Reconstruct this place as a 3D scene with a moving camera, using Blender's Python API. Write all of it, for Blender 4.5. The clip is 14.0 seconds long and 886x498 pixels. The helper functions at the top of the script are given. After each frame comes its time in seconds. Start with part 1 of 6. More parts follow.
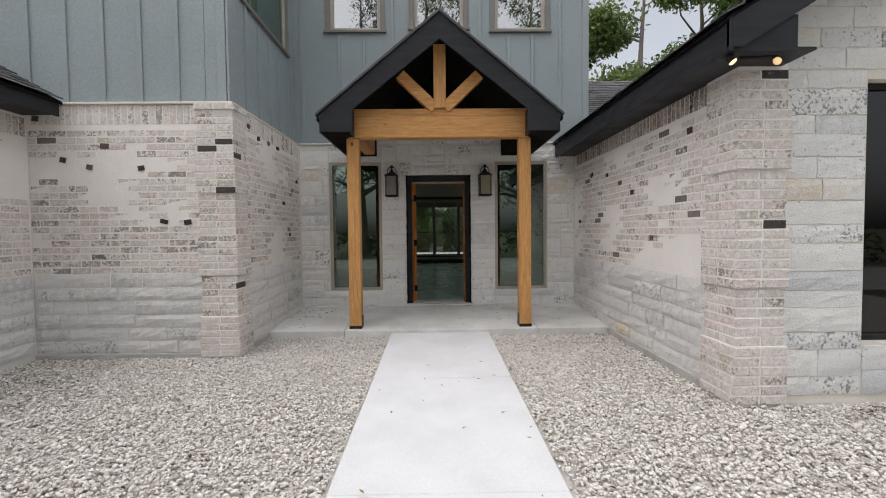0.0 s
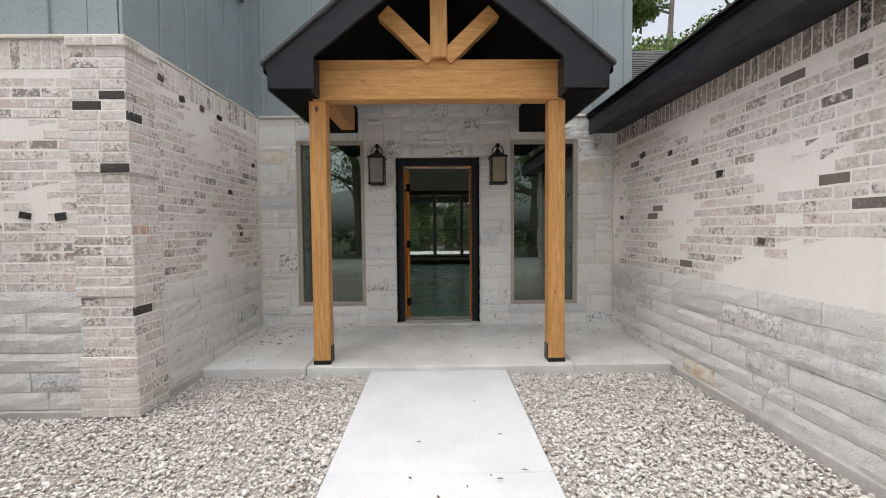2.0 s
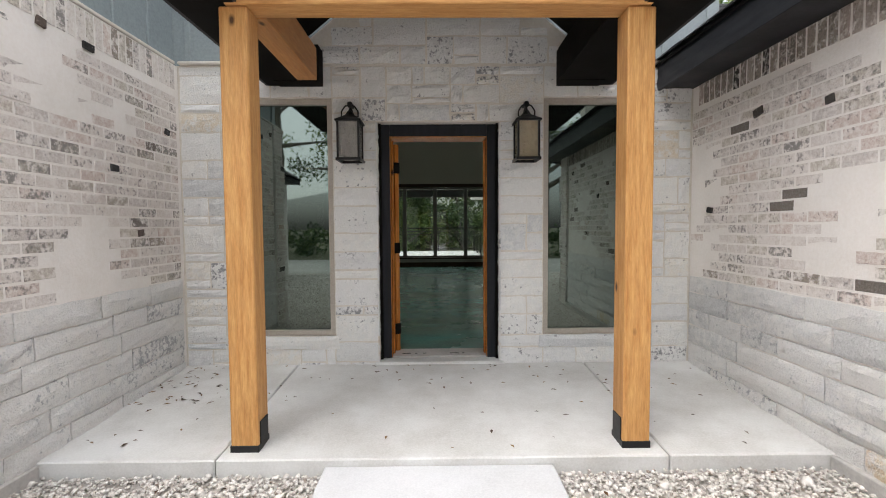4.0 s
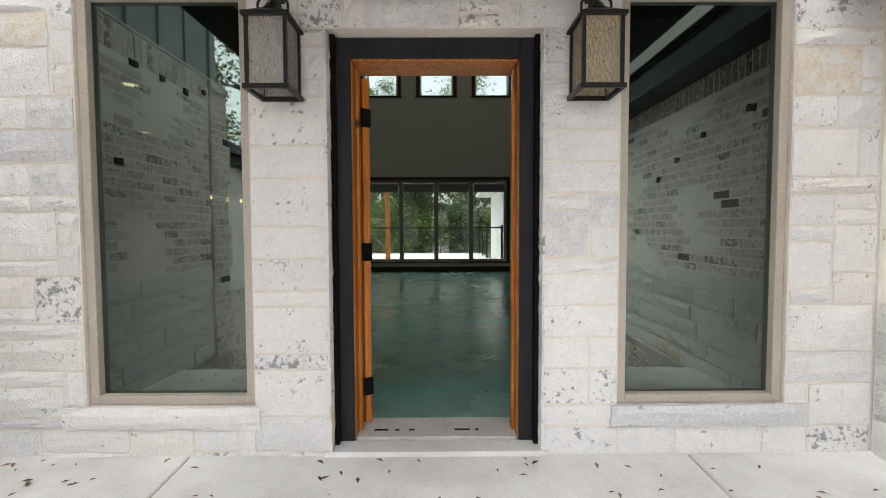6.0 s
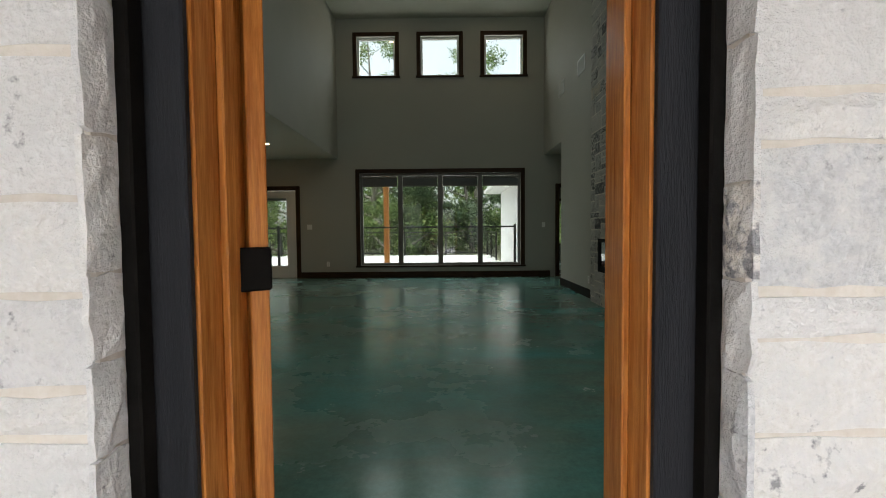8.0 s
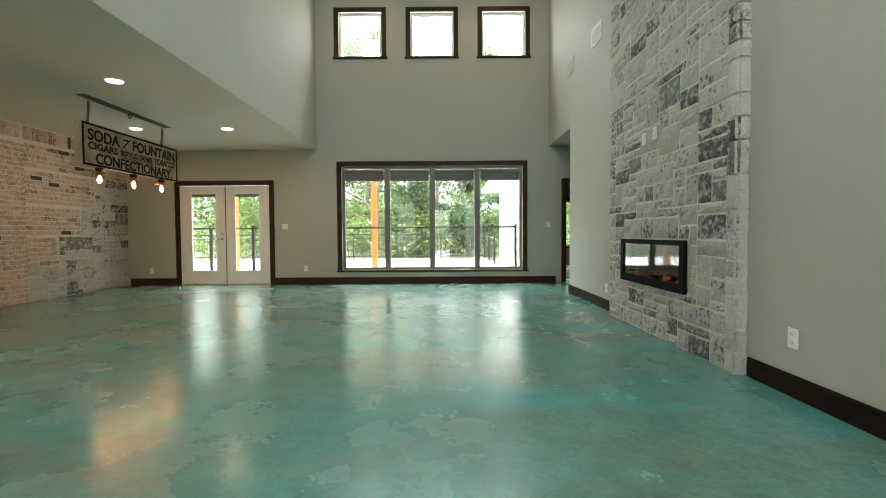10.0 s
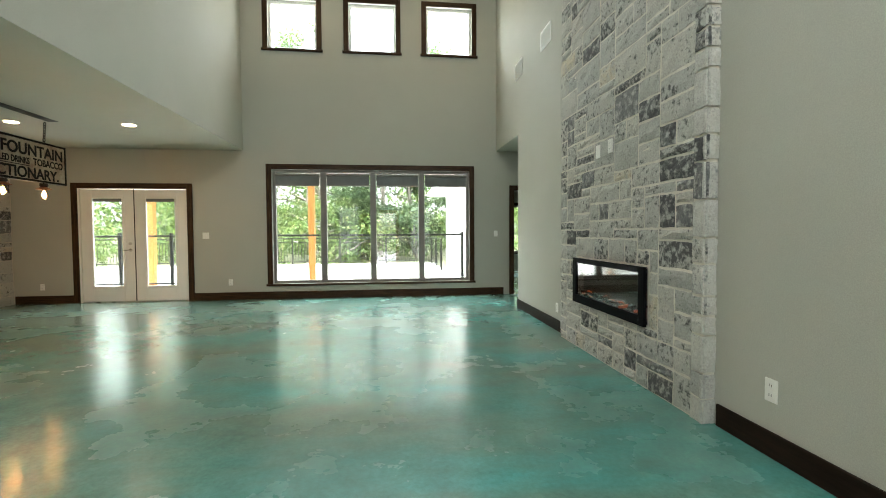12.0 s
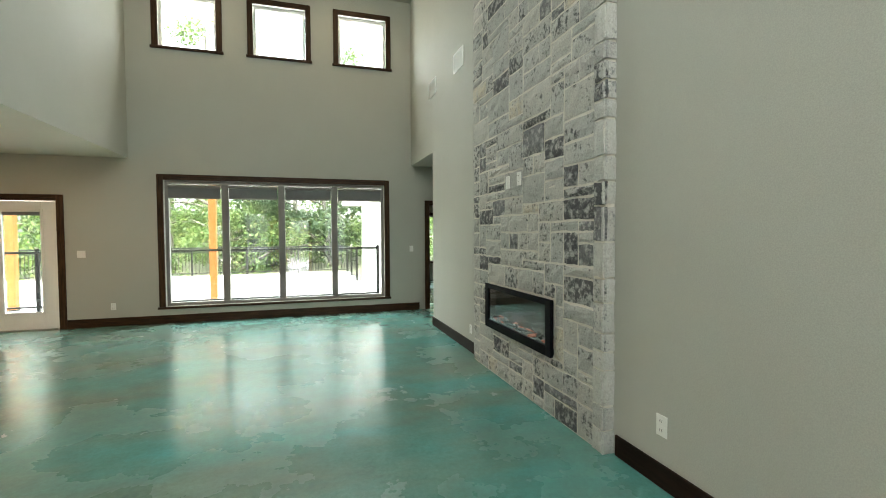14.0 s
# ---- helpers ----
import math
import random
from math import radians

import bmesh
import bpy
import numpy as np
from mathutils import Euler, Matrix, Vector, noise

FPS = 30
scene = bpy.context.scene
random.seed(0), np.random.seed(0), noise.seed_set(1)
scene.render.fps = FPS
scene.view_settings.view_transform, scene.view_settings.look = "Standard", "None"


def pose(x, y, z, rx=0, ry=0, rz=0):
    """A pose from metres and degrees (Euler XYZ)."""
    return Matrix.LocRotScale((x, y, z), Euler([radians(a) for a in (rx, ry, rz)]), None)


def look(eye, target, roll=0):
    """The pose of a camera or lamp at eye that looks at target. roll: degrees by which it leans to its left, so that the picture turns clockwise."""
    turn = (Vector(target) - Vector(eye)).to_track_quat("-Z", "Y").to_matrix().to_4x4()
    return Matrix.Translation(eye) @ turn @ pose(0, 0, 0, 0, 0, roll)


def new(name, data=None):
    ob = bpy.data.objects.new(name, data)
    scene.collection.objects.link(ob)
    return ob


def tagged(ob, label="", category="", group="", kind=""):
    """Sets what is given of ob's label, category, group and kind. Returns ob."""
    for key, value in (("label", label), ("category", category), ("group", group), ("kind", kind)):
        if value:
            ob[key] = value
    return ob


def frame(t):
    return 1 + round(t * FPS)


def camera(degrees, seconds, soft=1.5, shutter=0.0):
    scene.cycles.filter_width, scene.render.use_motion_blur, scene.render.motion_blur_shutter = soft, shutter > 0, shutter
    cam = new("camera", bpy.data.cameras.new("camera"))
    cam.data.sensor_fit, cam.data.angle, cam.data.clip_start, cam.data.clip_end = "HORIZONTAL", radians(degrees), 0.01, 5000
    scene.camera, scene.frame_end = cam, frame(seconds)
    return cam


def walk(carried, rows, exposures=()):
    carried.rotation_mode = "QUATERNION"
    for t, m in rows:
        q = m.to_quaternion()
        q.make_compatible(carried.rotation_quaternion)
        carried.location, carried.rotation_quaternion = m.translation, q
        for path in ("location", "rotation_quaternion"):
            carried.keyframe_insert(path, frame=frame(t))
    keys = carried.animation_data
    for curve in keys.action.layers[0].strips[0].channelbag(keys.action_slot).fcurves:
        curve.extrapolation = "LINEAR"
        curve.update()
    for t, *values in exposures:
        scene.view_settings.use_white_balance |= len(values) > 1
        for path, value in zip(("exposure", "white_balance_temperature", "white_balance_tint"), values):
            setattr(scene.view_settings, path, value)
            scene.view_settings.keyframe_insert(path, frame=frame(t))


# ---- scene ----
cam = camera(89.5, 14.0, soft=1.0)
PATH = [
    (0, (-0.067, -0.63, 1.387), (-0.031, 1.369, 1.31), -0.6),
    (0.5, (-0.03, -0.202, 1.385), (0.0, 1.797, 1.308), -0.5),
    (1, (-0.031, 0.218, 1.382), (-0.003, 2.217, 1.305), -0.6),
    (1.5, (-0.03, 0.632, 1.379), (-0.008, 2.63, 1.303), -0.6),
    (2, (-0.013, 1.057, 1.406), (0.013, 3.055, 1.317), -0.5),
    (2.5, (-0.012, 1.469, 1.411), (0.009, 3.467, 1.315), -0.5),
    (3, (-0.008, 1.912, 1.403), (0.01, 3.909, 1.305), -0.5),
    (3.2, (-0.011, 2.1, 1.408), (0.013, 4.097, 1.307), -0.4),
    (5.3, (0.014, 3.983, 1.347), (0.034, 5.981, 1.26), -0.3),
    (5.5, (0.025, 4.15, 1.337), (0.04, 6.148, 1.245), -0.5),
    (5.7, (0.024, 4.338, 1.332), (0.042, 6.336, 1.246), -0.3),
    (6.5, (0.04, 5.038, 1.335), (0.037, 7.035, 1.24), -0.3),
    (7, (0.072, 5.453, 1.3), (0.061, 7.451, 1.211), -0.5),
    (7.5, (0.072, 5.812, 1.323), (0.058, 7.81, 1.234), -0.5),
    (7.8, (0.054, 6.031, 1.319), (0.04, 8.029, 1.23), -0.4),
    (8, (0.047, 6.169, 1.289), (0.032, 8.167, 1.205), -0.5),
    (8.2, (0.051, 6.305, 1.259), (0.036, 8.303, 1.181), -0.5),
    (10.3, (0.148, 7.488, 1.221), (0.153, 9.487, 1.152), -0.3),
    (10.5, (0.14, 7.564, 1.237), (0.159, 9.563, 1.162), -0.4),
    (11, (0.158, 7.78, 1.286), (0.179, 9.779, 1.209), -0.4),
    (11.5, (0.2, 7.882, 1.339), (0.328, 9.876, 1.264), -0.3),
    (12, (0.27, 7.952, 1.432), (0.497, 9.938, 1.357), -0.3),
    (12.5, (0.304, 8.012, 1.513), (0.549, 9.995, 1.439), -0.4),
    (13, (0.32, 8.048, 1.571), (0.665, 10.017, 1.499), -0.3),
    (13.5, (0.34, 8.05, 1.631), (0.823, 9.99, 1.561), -0.3),
    (14, (0.342, 8.043, 1.7), (0.926, 9.954, 1.631), -0.3),
]
walk(cam, [(t, look(eye, target, roll)) for t, eye, target, roll in PATH],
     [(0, 0.45), (1.5, 0.7), (3.0, 0.95), (5.5, 1.85), (6.5, 2.05), (7.5, 2.15), (8.2, 2.15), (10.3, 4.5), (14, 4.5)])

# ---- light ----
world = bpy.data.worlds.new("world")
scene.world = world
world.use_nodes = True
wn, wl = world.node_tree.nodes, world.node_tree.links
sky = wn.new("ShaderNodeTexSky")
sky.sky_type, sky.sun_disc = "NISHITA", False
sky.sun_elevation, sky.sun_rotation = radians(74), radians(242)
sky.air_density, sky.dust_density, sky.ozone_density = 1.0, 4.0, 1.0
pale = wn.new("ShaderNodeHueSaturation")          # thin overcast: the sky's blue is washed out
pale.inputs["Saturation"].default_value = 0.3
bg = wn["Background"]
bg.inputs["Strength"].default_value = 0.15
wl.new(sky.outputs["Color"], pale.inputs["Color"])
wl.new(pale.outputs["Color"], bg.inputs["Color"])

sun = new("sun", bpy.data.lights.new("sun", "SUN"))
sun.data.energy, sun.data.angle, sun.data.color = 1.35, radians(150), (0.995, 0.99, 0.985)
sun.matrix_world = look((-2.8, 1.5, 11), (0, 3, 0))


def window_light(name, centre, target, w, h, power):
    """Sky light that enters by a real opening."""
    ob = new(name, bpy.data.lights.new(name, "AREA"))
    ob.data.shape, ob.data.size, ob.data.size_y, ob.data.energy = "RECTANGLE", w, h, power
    ob.data.color = (0.93, 1.0, 0.96)
    ob.matrix_world = look(centre, target)


window_light("window_light", (-0.09, 17.02, 1.5), (-0.09, 10, 1.0), 3.8, 2.1, 1.75)
window_light("window_light", (-0.07, 17.02, 5.4), (-0.07, 11, 3.4), 3.8, 0.9, 4.3)
window_light("window_light", (-4.47, 17.02, 1.3), (-4.4, 11, 0.9), 1.6, 1.7, 0.45)
window_light("window_light", (-0.0, 7.36, 5.4), (-0.0, 12, 2.8), 3.6, 0.9, 8.0)
window_light("window_light", (-1.456, 7.33, 1.5), (-1.456, 12, 0.8), 0.75, 2.0, 0.4)
window_light("window_light", (1.456, 7.33, 1.5), (1.456, 12, 0.8), 0.75, 2.0, 0.4)

# ---- materials ----


def shader(name):
    m = bpy.data.materials.new(name)
    m.use_nodes = True
    return m, m.node_tree.nodes, m.node_tree.links, m.node_tree.nodes["Principled BSDF"]


def noise_node(n, l, scale, detail=5.0, rough=0.6, squash=None):
    """Noise over the world's metres."""
    g = n.new("ShaderNodeNewGeometry")
    t = n.new("ShaderNodeTexNoise")
    t.inputs["Scale"].default_value, t.inputs["Detail"].default_value, t.inputs["Roughness"].default_value = scale, detail, rough
    if squash:
        mp = n.new("ShaderNodeMapping")
        mp.inputs["Scale"].default_value = squash
        l.new(g.outputs["Position"], mp.inputs["Vector"])
        l.new(mp.outputs["Vector"], t.inputs["Vector"])
    else:
        l.new(g.outputs["Position"], t.inputs["Vector"])
    return t


def ramp(n, l, source, stops):
    r = n.new("ShaderNodeValToRGB")
    e = r.color_ramp.elements
    while len(e) < len(stops):
        e.new(0.5)
    for k, (p, c) in zip(e, stops):
        k.position = p
        k.color = (c, c, c, 1) if isinstance(c, (int, float)) else (*c, 1)
    l.new(source, r.inputs["Fac"])
    return r


def mixed(n, l, fac, a, b, how="MIX"):
    x = n.new("ShaderNodeMix")
    x.data_type, x.blend_type = "RGBA", how
    for s, v in ((x.inputs[0], fac), (x.inputs[6], a), (x.inputs[7], b)):
        if isinstance(v, (int, float)):
            s.default_value = v
        elif isinstance(v, tuple):
            s.default_value = (*v, 1)
        else:
            l.new(v, s)
    return x.outputs[2]


def bump(n, l, b, source, strength, distance):
    k = n.new("ShaderNodeBump")
    k.inputs["Strength"].default_value, k.inputs["Distance"].default_value = strength, distance
    l.new(source, k.inputs["Height"])
    l.new(k.outputs["Normal"], b.inputs["Normal"])


def plain(name, c1, c2, scale=3.0, rough=0.6, relief=0.2, fine=60.0, metal=0.0, squash=None, coat=0.0, spec=0.5):
    """Two tones in broad clouds, with a fine grain in tone and relief."""
    m, n, l, b = shader(name)
    big, small = noise_node(n, l, scale, squash=squash), noise_node(n, l, fine, 4, squash=squash)
    col = mixed(n, l, ramp(n, l, big.outputs["Fac"], [(0.35, 0.0), (0.65, 1.0)]).outputs["Color"], c1, c2)
    col = mixed(n, l, 0.35, col, ramp(n, l, small.outputs["Fac"], [(0.3, 0.35), (0.7, 0.65)]).outputs["Color"], "OVERLAY")
    l.new(col, b.inputs["Base Color"])
    rr = ramp(n, l, big.outputs["Fac"], [(0.3, max(rough - 0.08, 0.02)), (0.7, min(rough + 0.08, 1))])
    l.new(rr.outputs["Color"], b.inputs["Roughness"])
    b.inputs["Metallic"].default_value = metal
    b.inputs["Coat Weight"].default_value = coat
    b.inputs["Specular IOR Level"].default_value = spec
    if relief:
        bump(n, l, b, small.outputs["Fac"], relief, 0.004)
    return m


def pieces(name, tones, wash, wash_amount, rough=0.85, relief=0.5, island=False, blot=None, scale=9.0, keep=0.03, mottled=0.5, blot_scale=17.0, cut=0.66):
    """Masonry pieces: each takes a tone by chance, under a broken wash; some are mottled with dark weathering."""
    m, n, l, b = shader(name)
    if island:
        src = n.new("ShaderNodeNewGeometry").outputs["Random Per Island"]
    else:
        src = n.new("ShaderNodeObjectInfo").outputs["Random"]
    tone = ramp(n, l, src, tones)
    tone.color_ramp.interpolation = "CONSTANT"
    cloud, grain = noise_node(n, l, scale, 8, 0.7), noise_node(n, l, 75, 5, 0.65)
    col = mixed(n, l, 0.6, tone.outputs["Color"], ramp(n, l, grain.outputs["Fac"], [(0.3, 0.28), (0.7, 0.72)]).outputs["Color"], "OVERLAY")
    w = ramp(n, l, cloud.outputs["Fac"], [(0.36 + wash_amount * 0.12, 0.92), (0.48 + wash_amount * 0.16, 0.0)])
    hold = ramp(n, l, src, [(0.0, 0.0), (keep, 1.0)])
    hold.color_ramp.interpolation = "CONSTANT"
    lim = n.new("ShaderNodeMath")
    lim.operation = "MULTIPLY"
    l.new(w.outputs["Color"], lim.inputs[0])
    l.new(hold.outputs["Color"], lim.inputs[1])
    col = mixed(n, l, lim.outputs[0], col, wash)
    if blot:
        patch, chip = noise_node(n, l, blot_scale * 0.38, 3, 0.55), noise_node(n, l, blot_scale * 2.0, 3, 0.6)
        times, part_of = n.new("ShaderNodeMath"), n.new("ShaderNodeMath")
        times.operation, part_of.operation = "MULTIPLY", "FRACT"
        times.inputs[1].default_value = 7.31
        l.new(src, times.inputs[0])
        l.new(times.outputs[0], part_of.inputs[0])
        shift = ramp(n, l, part_of.outputs[0], [(1.0 - mottled, 0.0), (1.0 - mottled * 0.3, 0.15), (1.0, 0.34)])
        low, high, sink = n.new("ShaderNodeMath"), n.new("ShaderNodeMath"), n.new("ShaderNodeMath")
        low.operation, high.operation, sink.operation = "MULTIPLY_ADD", "MULTIPLY_ADD", "SUBTRACT"
        low.inputs[1].default_value, high.inputs[1].default_value, sink.inputs[1].default_value = 0.9, 1.7, 0.80
        l.new(patch.outputs["Fac"], low.inputs[0])
        l.new(shift.outputs["Color"], low.inputs[2])
        l.new(chip.outputs["Fac"], high.inputs[0])
        l.new(low.outputs[0], high.inputs[2])
        l.new(high.outputs[0], sink.inputs[0])
        mul = ramp(n, l, sink.outputs[0], [(cut, 0.0), (cut + 0.10, 0.4), (cut + 0.26, 0.95)])
        col = mixed(n, l, mul.outputs["Color"], col, blot)
    l.new(col, b.inputs["Base Color"])
    b.inputs["Roughness"].default_value = rough
    add = n.new("ShaderNodeMath")
    add.operation = "ADD"
    l.new(cloud.outputs["Fac"], add.inputs[0])
    l.new(grain.outputs["Fac"], add.inputs[1])
    bump(n, l, b, add.outputs[0], relief, 0.008)
    return m


def wood(name, c1, c2, rough=0.45, along=(14, 14, 1.2), knot=(0.05, 0.02, 0.01), spec=0.3):
    m, n, l, b = shader(name)
    grain = noise_node(n, l, 3.0, 8, 0.7, along)
    fine = noise_node(n, l, 14.0, 4, 0.6, along)
    col = mixed(n, l, ramp(n, l, grain.outputs["Fac"], [(0.36, 0.0), (0.64, 1.0)]).outputs["Color"], c1, c2)
    g = n.new("ShaderNodeNewGeometry")
    v = n.new("ShaderNodeTexVoronoi")
    v.inputs["Scale"].default_value = 3.8
    mp = n.new("ShaderNodeMapping")
    mp.inputs["Scale"].default_value = tuple(1.0 if a > 5 else 0.55 for a in along)
    l.new(g.outputs["Position"], mp.inputs["Vector"])
    l.new(mp.outputs["Vector"], v.inputs["Vector"])
    col = mixed(n, l, ramp(n, l, v.outputs["Distance"], [(0.03, 0.95), (0.085, 0.0)]).outputs["Color"], col, knot)
    drift = noise_node(n, l, 1.4, 5, 0.6, tuple(0.5 if a < 5 else 3.0 for a in along))
    col = mixed(n, l, ramp(n, l, drift.outputs["Fac"], [(0.56, 0.0), (0.78, 0.4)]).outputs["Color"], col, knot)
    col = mixed(n, l, 0.4, col, ramp(n, l, fine.outputs["Fac"], [(0.3, 0.3), (0.7, 0.7)]).outputs["Color"], "OVERLAY")
    l.new(col, b.inputs["Base Color"])
    b.inputs["Roughness"].default_value = rough
    b.inputs["Specular IOR Level"].default_value = spec
    bump(n, l, b, fine.outputs["Fac"], 0.25, 0.003)
    return m


def glow(name, colour, strength):
    m, n, l, b = shader(name)
    b.inputs["Base Color"].default_value = (*colour, 1)
    b.inputs["Emission Color"].default_value = (*colour, 1)
    b.inputs["Emission Strength"].default_value = strength
    return m


def pane_glass(name, tint=(0.70, 0.735, 0.715), gain=1.0, sheen=(1.0, 1.0, 1.0)):
    """Clear sheet glass: lets light through, and mirrors by Fresnel."""
    m, n, l, b = shader(name)
    n.remove(b)
    t, g, f, x = n.new("ShaderNodeBsdfTransparent"), n.new("ShaderNodeBsdfGlossy"), n.new("ShaderNodeLayerWeight"), n.new("ShaderNodeMixShader")
    t.inputs["Color"].default_value = (*tint, 1)
    g.inputs["Color"].default_value = (*sheen, 1)
    g.inputs["Roughness"].default_value = 0.02
    f.inputs["Blend"].default_value = 0.5
    e = n.new("ShaderNodeMath")
    e.operation = "POWER"
    e.inputs[1].default_value = 4.0
    l.new(f.outputs["Facing"], e.inputs[0])
    k = n.new("ShaderNodeMath")
    k.operation, k.use_clamp = "MULTIPLY_ADD", True
    k.inputs[1].default_value, k.inputs[2].default_value = 0.9, 0.045 * gain
    l.new(e.outputs[0], k.inputs[0])
    l.new(k.outputs[0], x.inputs["Fac"])
    l.new(t.outputs["BSDF"], x.inputs[1])
    l.new(g.outputs["BSDF"], x.inputs[2])
    l.new(x.outputs["Shader"], n["Material Output"].inputs["Surface"])
    return m


WASH = (0.785, 0.735, 0.695)
M_mortar = plain("mortar_wash", (0.84, 0.795, 0.755), (0.79, 0.745, 0.70), 3, 0.9, 0.7, 45)
BRICKS = [(0.0, (0.18, 0.155, 0.135)), (0.02, (0.68, 0.62, 0.58)), (0.25, (0.61, 0.555, 0.52)), (0.42, (0.70, 0.64, 0.595)), (0.64, (0.64, 0.54, 0.49)), (0.80, (0.57, 0.515, 0.45)), (0.92, (0.43, 0.385, 0.335)), (0.968, (0.31, 0.26, 0.22))]
M_brick = pieces("washed_brick", BRICKS, WASH, 0.26, relief=1.0, scale=20, blot=(0.25, 0.23, 0.215), mottled=0.45, blot_scale=20, keep=0.006, cut=0.70)
M_brick_far = pieces("washed_brick_far", BRICKS, WASH, 0.42, relief=0.7, island=True, scale=20, blot=(0.25, 0.23, 0.215), mottled=0.45, blot_scale=20, keep=0.006, cut=0.70)
M_soldier = pieces("soldier_brick", [(0.0, (0.05, 0.045, 0.04)), (0.06, (0.33, 0.28, 0.24)), (0.4, (0.42, 0.36, 0.32)), (0.7, (0.27, 0.23, 0.20)), (0.88, (0.46, 0.38, 0.34))], WASH, 0.1, relief=0.8, scale=24, blot=(0.17, 0.145, 0.125), mottled=0.5, blot_scale=30)
M_pier = pieces("pier_brick", [(0.0, (0.05, 0.045, 0.04)), (0.02, (0.64, 0.585, 0.55)), (0.3, (0.66, 0.595, 0.56)), (0.6, (0.60, 0.555, 0.51)), (0.80, (0.62, 0.52, 0.48)), (0.92, (0.50, 0.46, 0.39)), (0.985, (0.52, 0.36, 0.28))], WASH, 0.26, relief=1.0, scale=20, blot=(0.25, 0.215, 0.195), mottled=0.42, blot_scale=20, cut=0.70)
M_clinker = pieces("clinker_brick", [(0.0, (0.03, 0.027, 0.027)), (0.5, (0.06, 0.05, 0.045)), (0.85, (0.11, 0.08, 0.065))], WASH, -0.6, relief=1.0, scale=30)
LIME = [(0.0, (0.62, 0.625, 0.63)), (0.08, (0.76, 0.75, 0.735)), (0.35, (0.70, 0.695, 0.69)), (0.55, (0.78, 0.765, 0.735)), (0.75, (0.73, 0.725, 0.715)), (0.9, (0.75, 0.715, 0.655)), (0.975, (0.69, 0.61, 0.50))]
M_lime = pieces("limestone", LIME, (0.74, 0.735, 0.72), 0.4, relief=1.2, scale=13, blot=(0.27, 0.27, 0.28), mottled=0.42, blot_scale=17, cut=0.80)
M_lime_wet = pieces("limestone_course", [(0.0, (0.59, 0.585, 0.58)), (0.2, (0.72, 0.70, 0.68)), (0.45, (0.66, 0.65, 0.64)), (0.7, (0.71, 0.695, 0.68)), (0.985, (0.68, 0.55, 0.40))], (0.75, 0.73, 0.705), 0.45, relief=1.3, scale=12, blot=(0.36, 0.365, 0.375), mottled=0.4, blot_scale=15, cut=0.76)
M_lime_mortar = plain("lime_mortar", (0.71, 0.66, 0.59), (0.65, 0.605, 0.54), 5, 0.9, 0.8, 50)
M_ash = pieces("fireplace_stone", [(0.0, (0.075, 0.075, 0.078)), (0.08, (0.38, 0.375, 0.35)), (0.30, (0.45, 0.44, 0.405)), (0.55, (0.40, 0.395, 0.37)), (0.74, (0.47, 0.455, 0.41)), (0.89, (0.51, 0.46, 0.36)), (0.92, (0.16, 0.16, 0.162))], (0.44, 0.43, 0.40), 0.25, relief=1.5, blot=(0.07, 0.07, 0.072), scale=14, keep=0.0005, mottled=0.6, blot_scale=13, cut=0.68)
M_ash_corner = pieces("corner_limestone", [(0.0, (0.47, 0.46, 0.43)), (0.4, (0.54, 0.525, 0.49)), (0.8, (0.50, 0.485, 0.44))], (0.55, 0.54, 0.50), 0.3, relief=1.0, scale=14, blot=(0.24, 0.24, 0.24), mottled=0.3, blot_scale=18, cut=0.74)
# outdoor brick and mortar again, with warm, dim lamplight put into the tones
M_brick_in = pieces("lamplit_brick", [(0.0, (0.05, 0.04, 0.035)), (0.03, (0.43, 0.345, 0.295)), (0.3, (0.37, 0.31, 0.27)), (0.5, (0.46, 0.375, 0.32)), (0.72, (0.40, 0.285, 0.235)), (0.85, (0.33, 0.27, 0.21)), (0.93, (0.20, 0.15, 0.12))], (0.55, 0.49, 0.43), 0.1, relief=0.9, scale=20, blot=(0.15, 0.12, 0.10), mottled=0.5, blot_scale=20, cut=0.68)
M_mortar_in = plain("indoor_mortar", (0.58, 0.535, 0.465), (0.53, 0.485, 0.42), 4, 0.9, 0.7, 45)
M_ash_mortar = plain("grey_mortar", (0.68, 0.645, 0.565), (0.61, 0.575, 0.50), 6, 0.9, 0.7, 60)
M_concrete = plain("concrete", (0.64, 0.64, 0.655), (0.57, 0.57, 0.58), 1.6, 0.8, 0.15, 90)
M_slab = plain("porch_concrete", (0.69, 0.685, 0.67), (0.53, 0.515, 0.49), 1.7, 0.8, 0.2, 80)
M_foot = plain("footing_concrete", (0.50, 0.48, 0.455), (0.40, 0.385, 0.365), 3, 0.9, 0.5, 40)
M_gravel = pieces("gravel_stone", [(0.0, (0.30, 0.25, 0.21)), (0.03, (0.62, 0.575, 0.53)), (0.35, (0.73, 0.69, 0.65)), (0.68, (0.56, 0.52, 0.48)), (0.88, (0.43, 0.385, 0.35))], (0.70, 0.67, 0.64), 0.1, relief=0.3, island=True, scale=25)
M_bed = plain("gravel_bed", (0.36, 0.33, 0.30), (0.48, 0.45, 0.42), 14, 0.95, 1.0, 60)
M_earth = plain("earth", (0.07, 0.09, 0.04), (0.13, 0.11, 0.07), 0.7, 0.95, 0.8, 9)
M_drive = plain("driveway", (0.45, 0.43, 0.41), (0.36, 0.35, 0.33), 0.8, 0.9, 0.3, 50)
M_siding = plain("siding_paint", (0.285, 0.325, 0.335), (0.265, 0.305, 0.315), 1.3, 0.55, 0.06, 40)
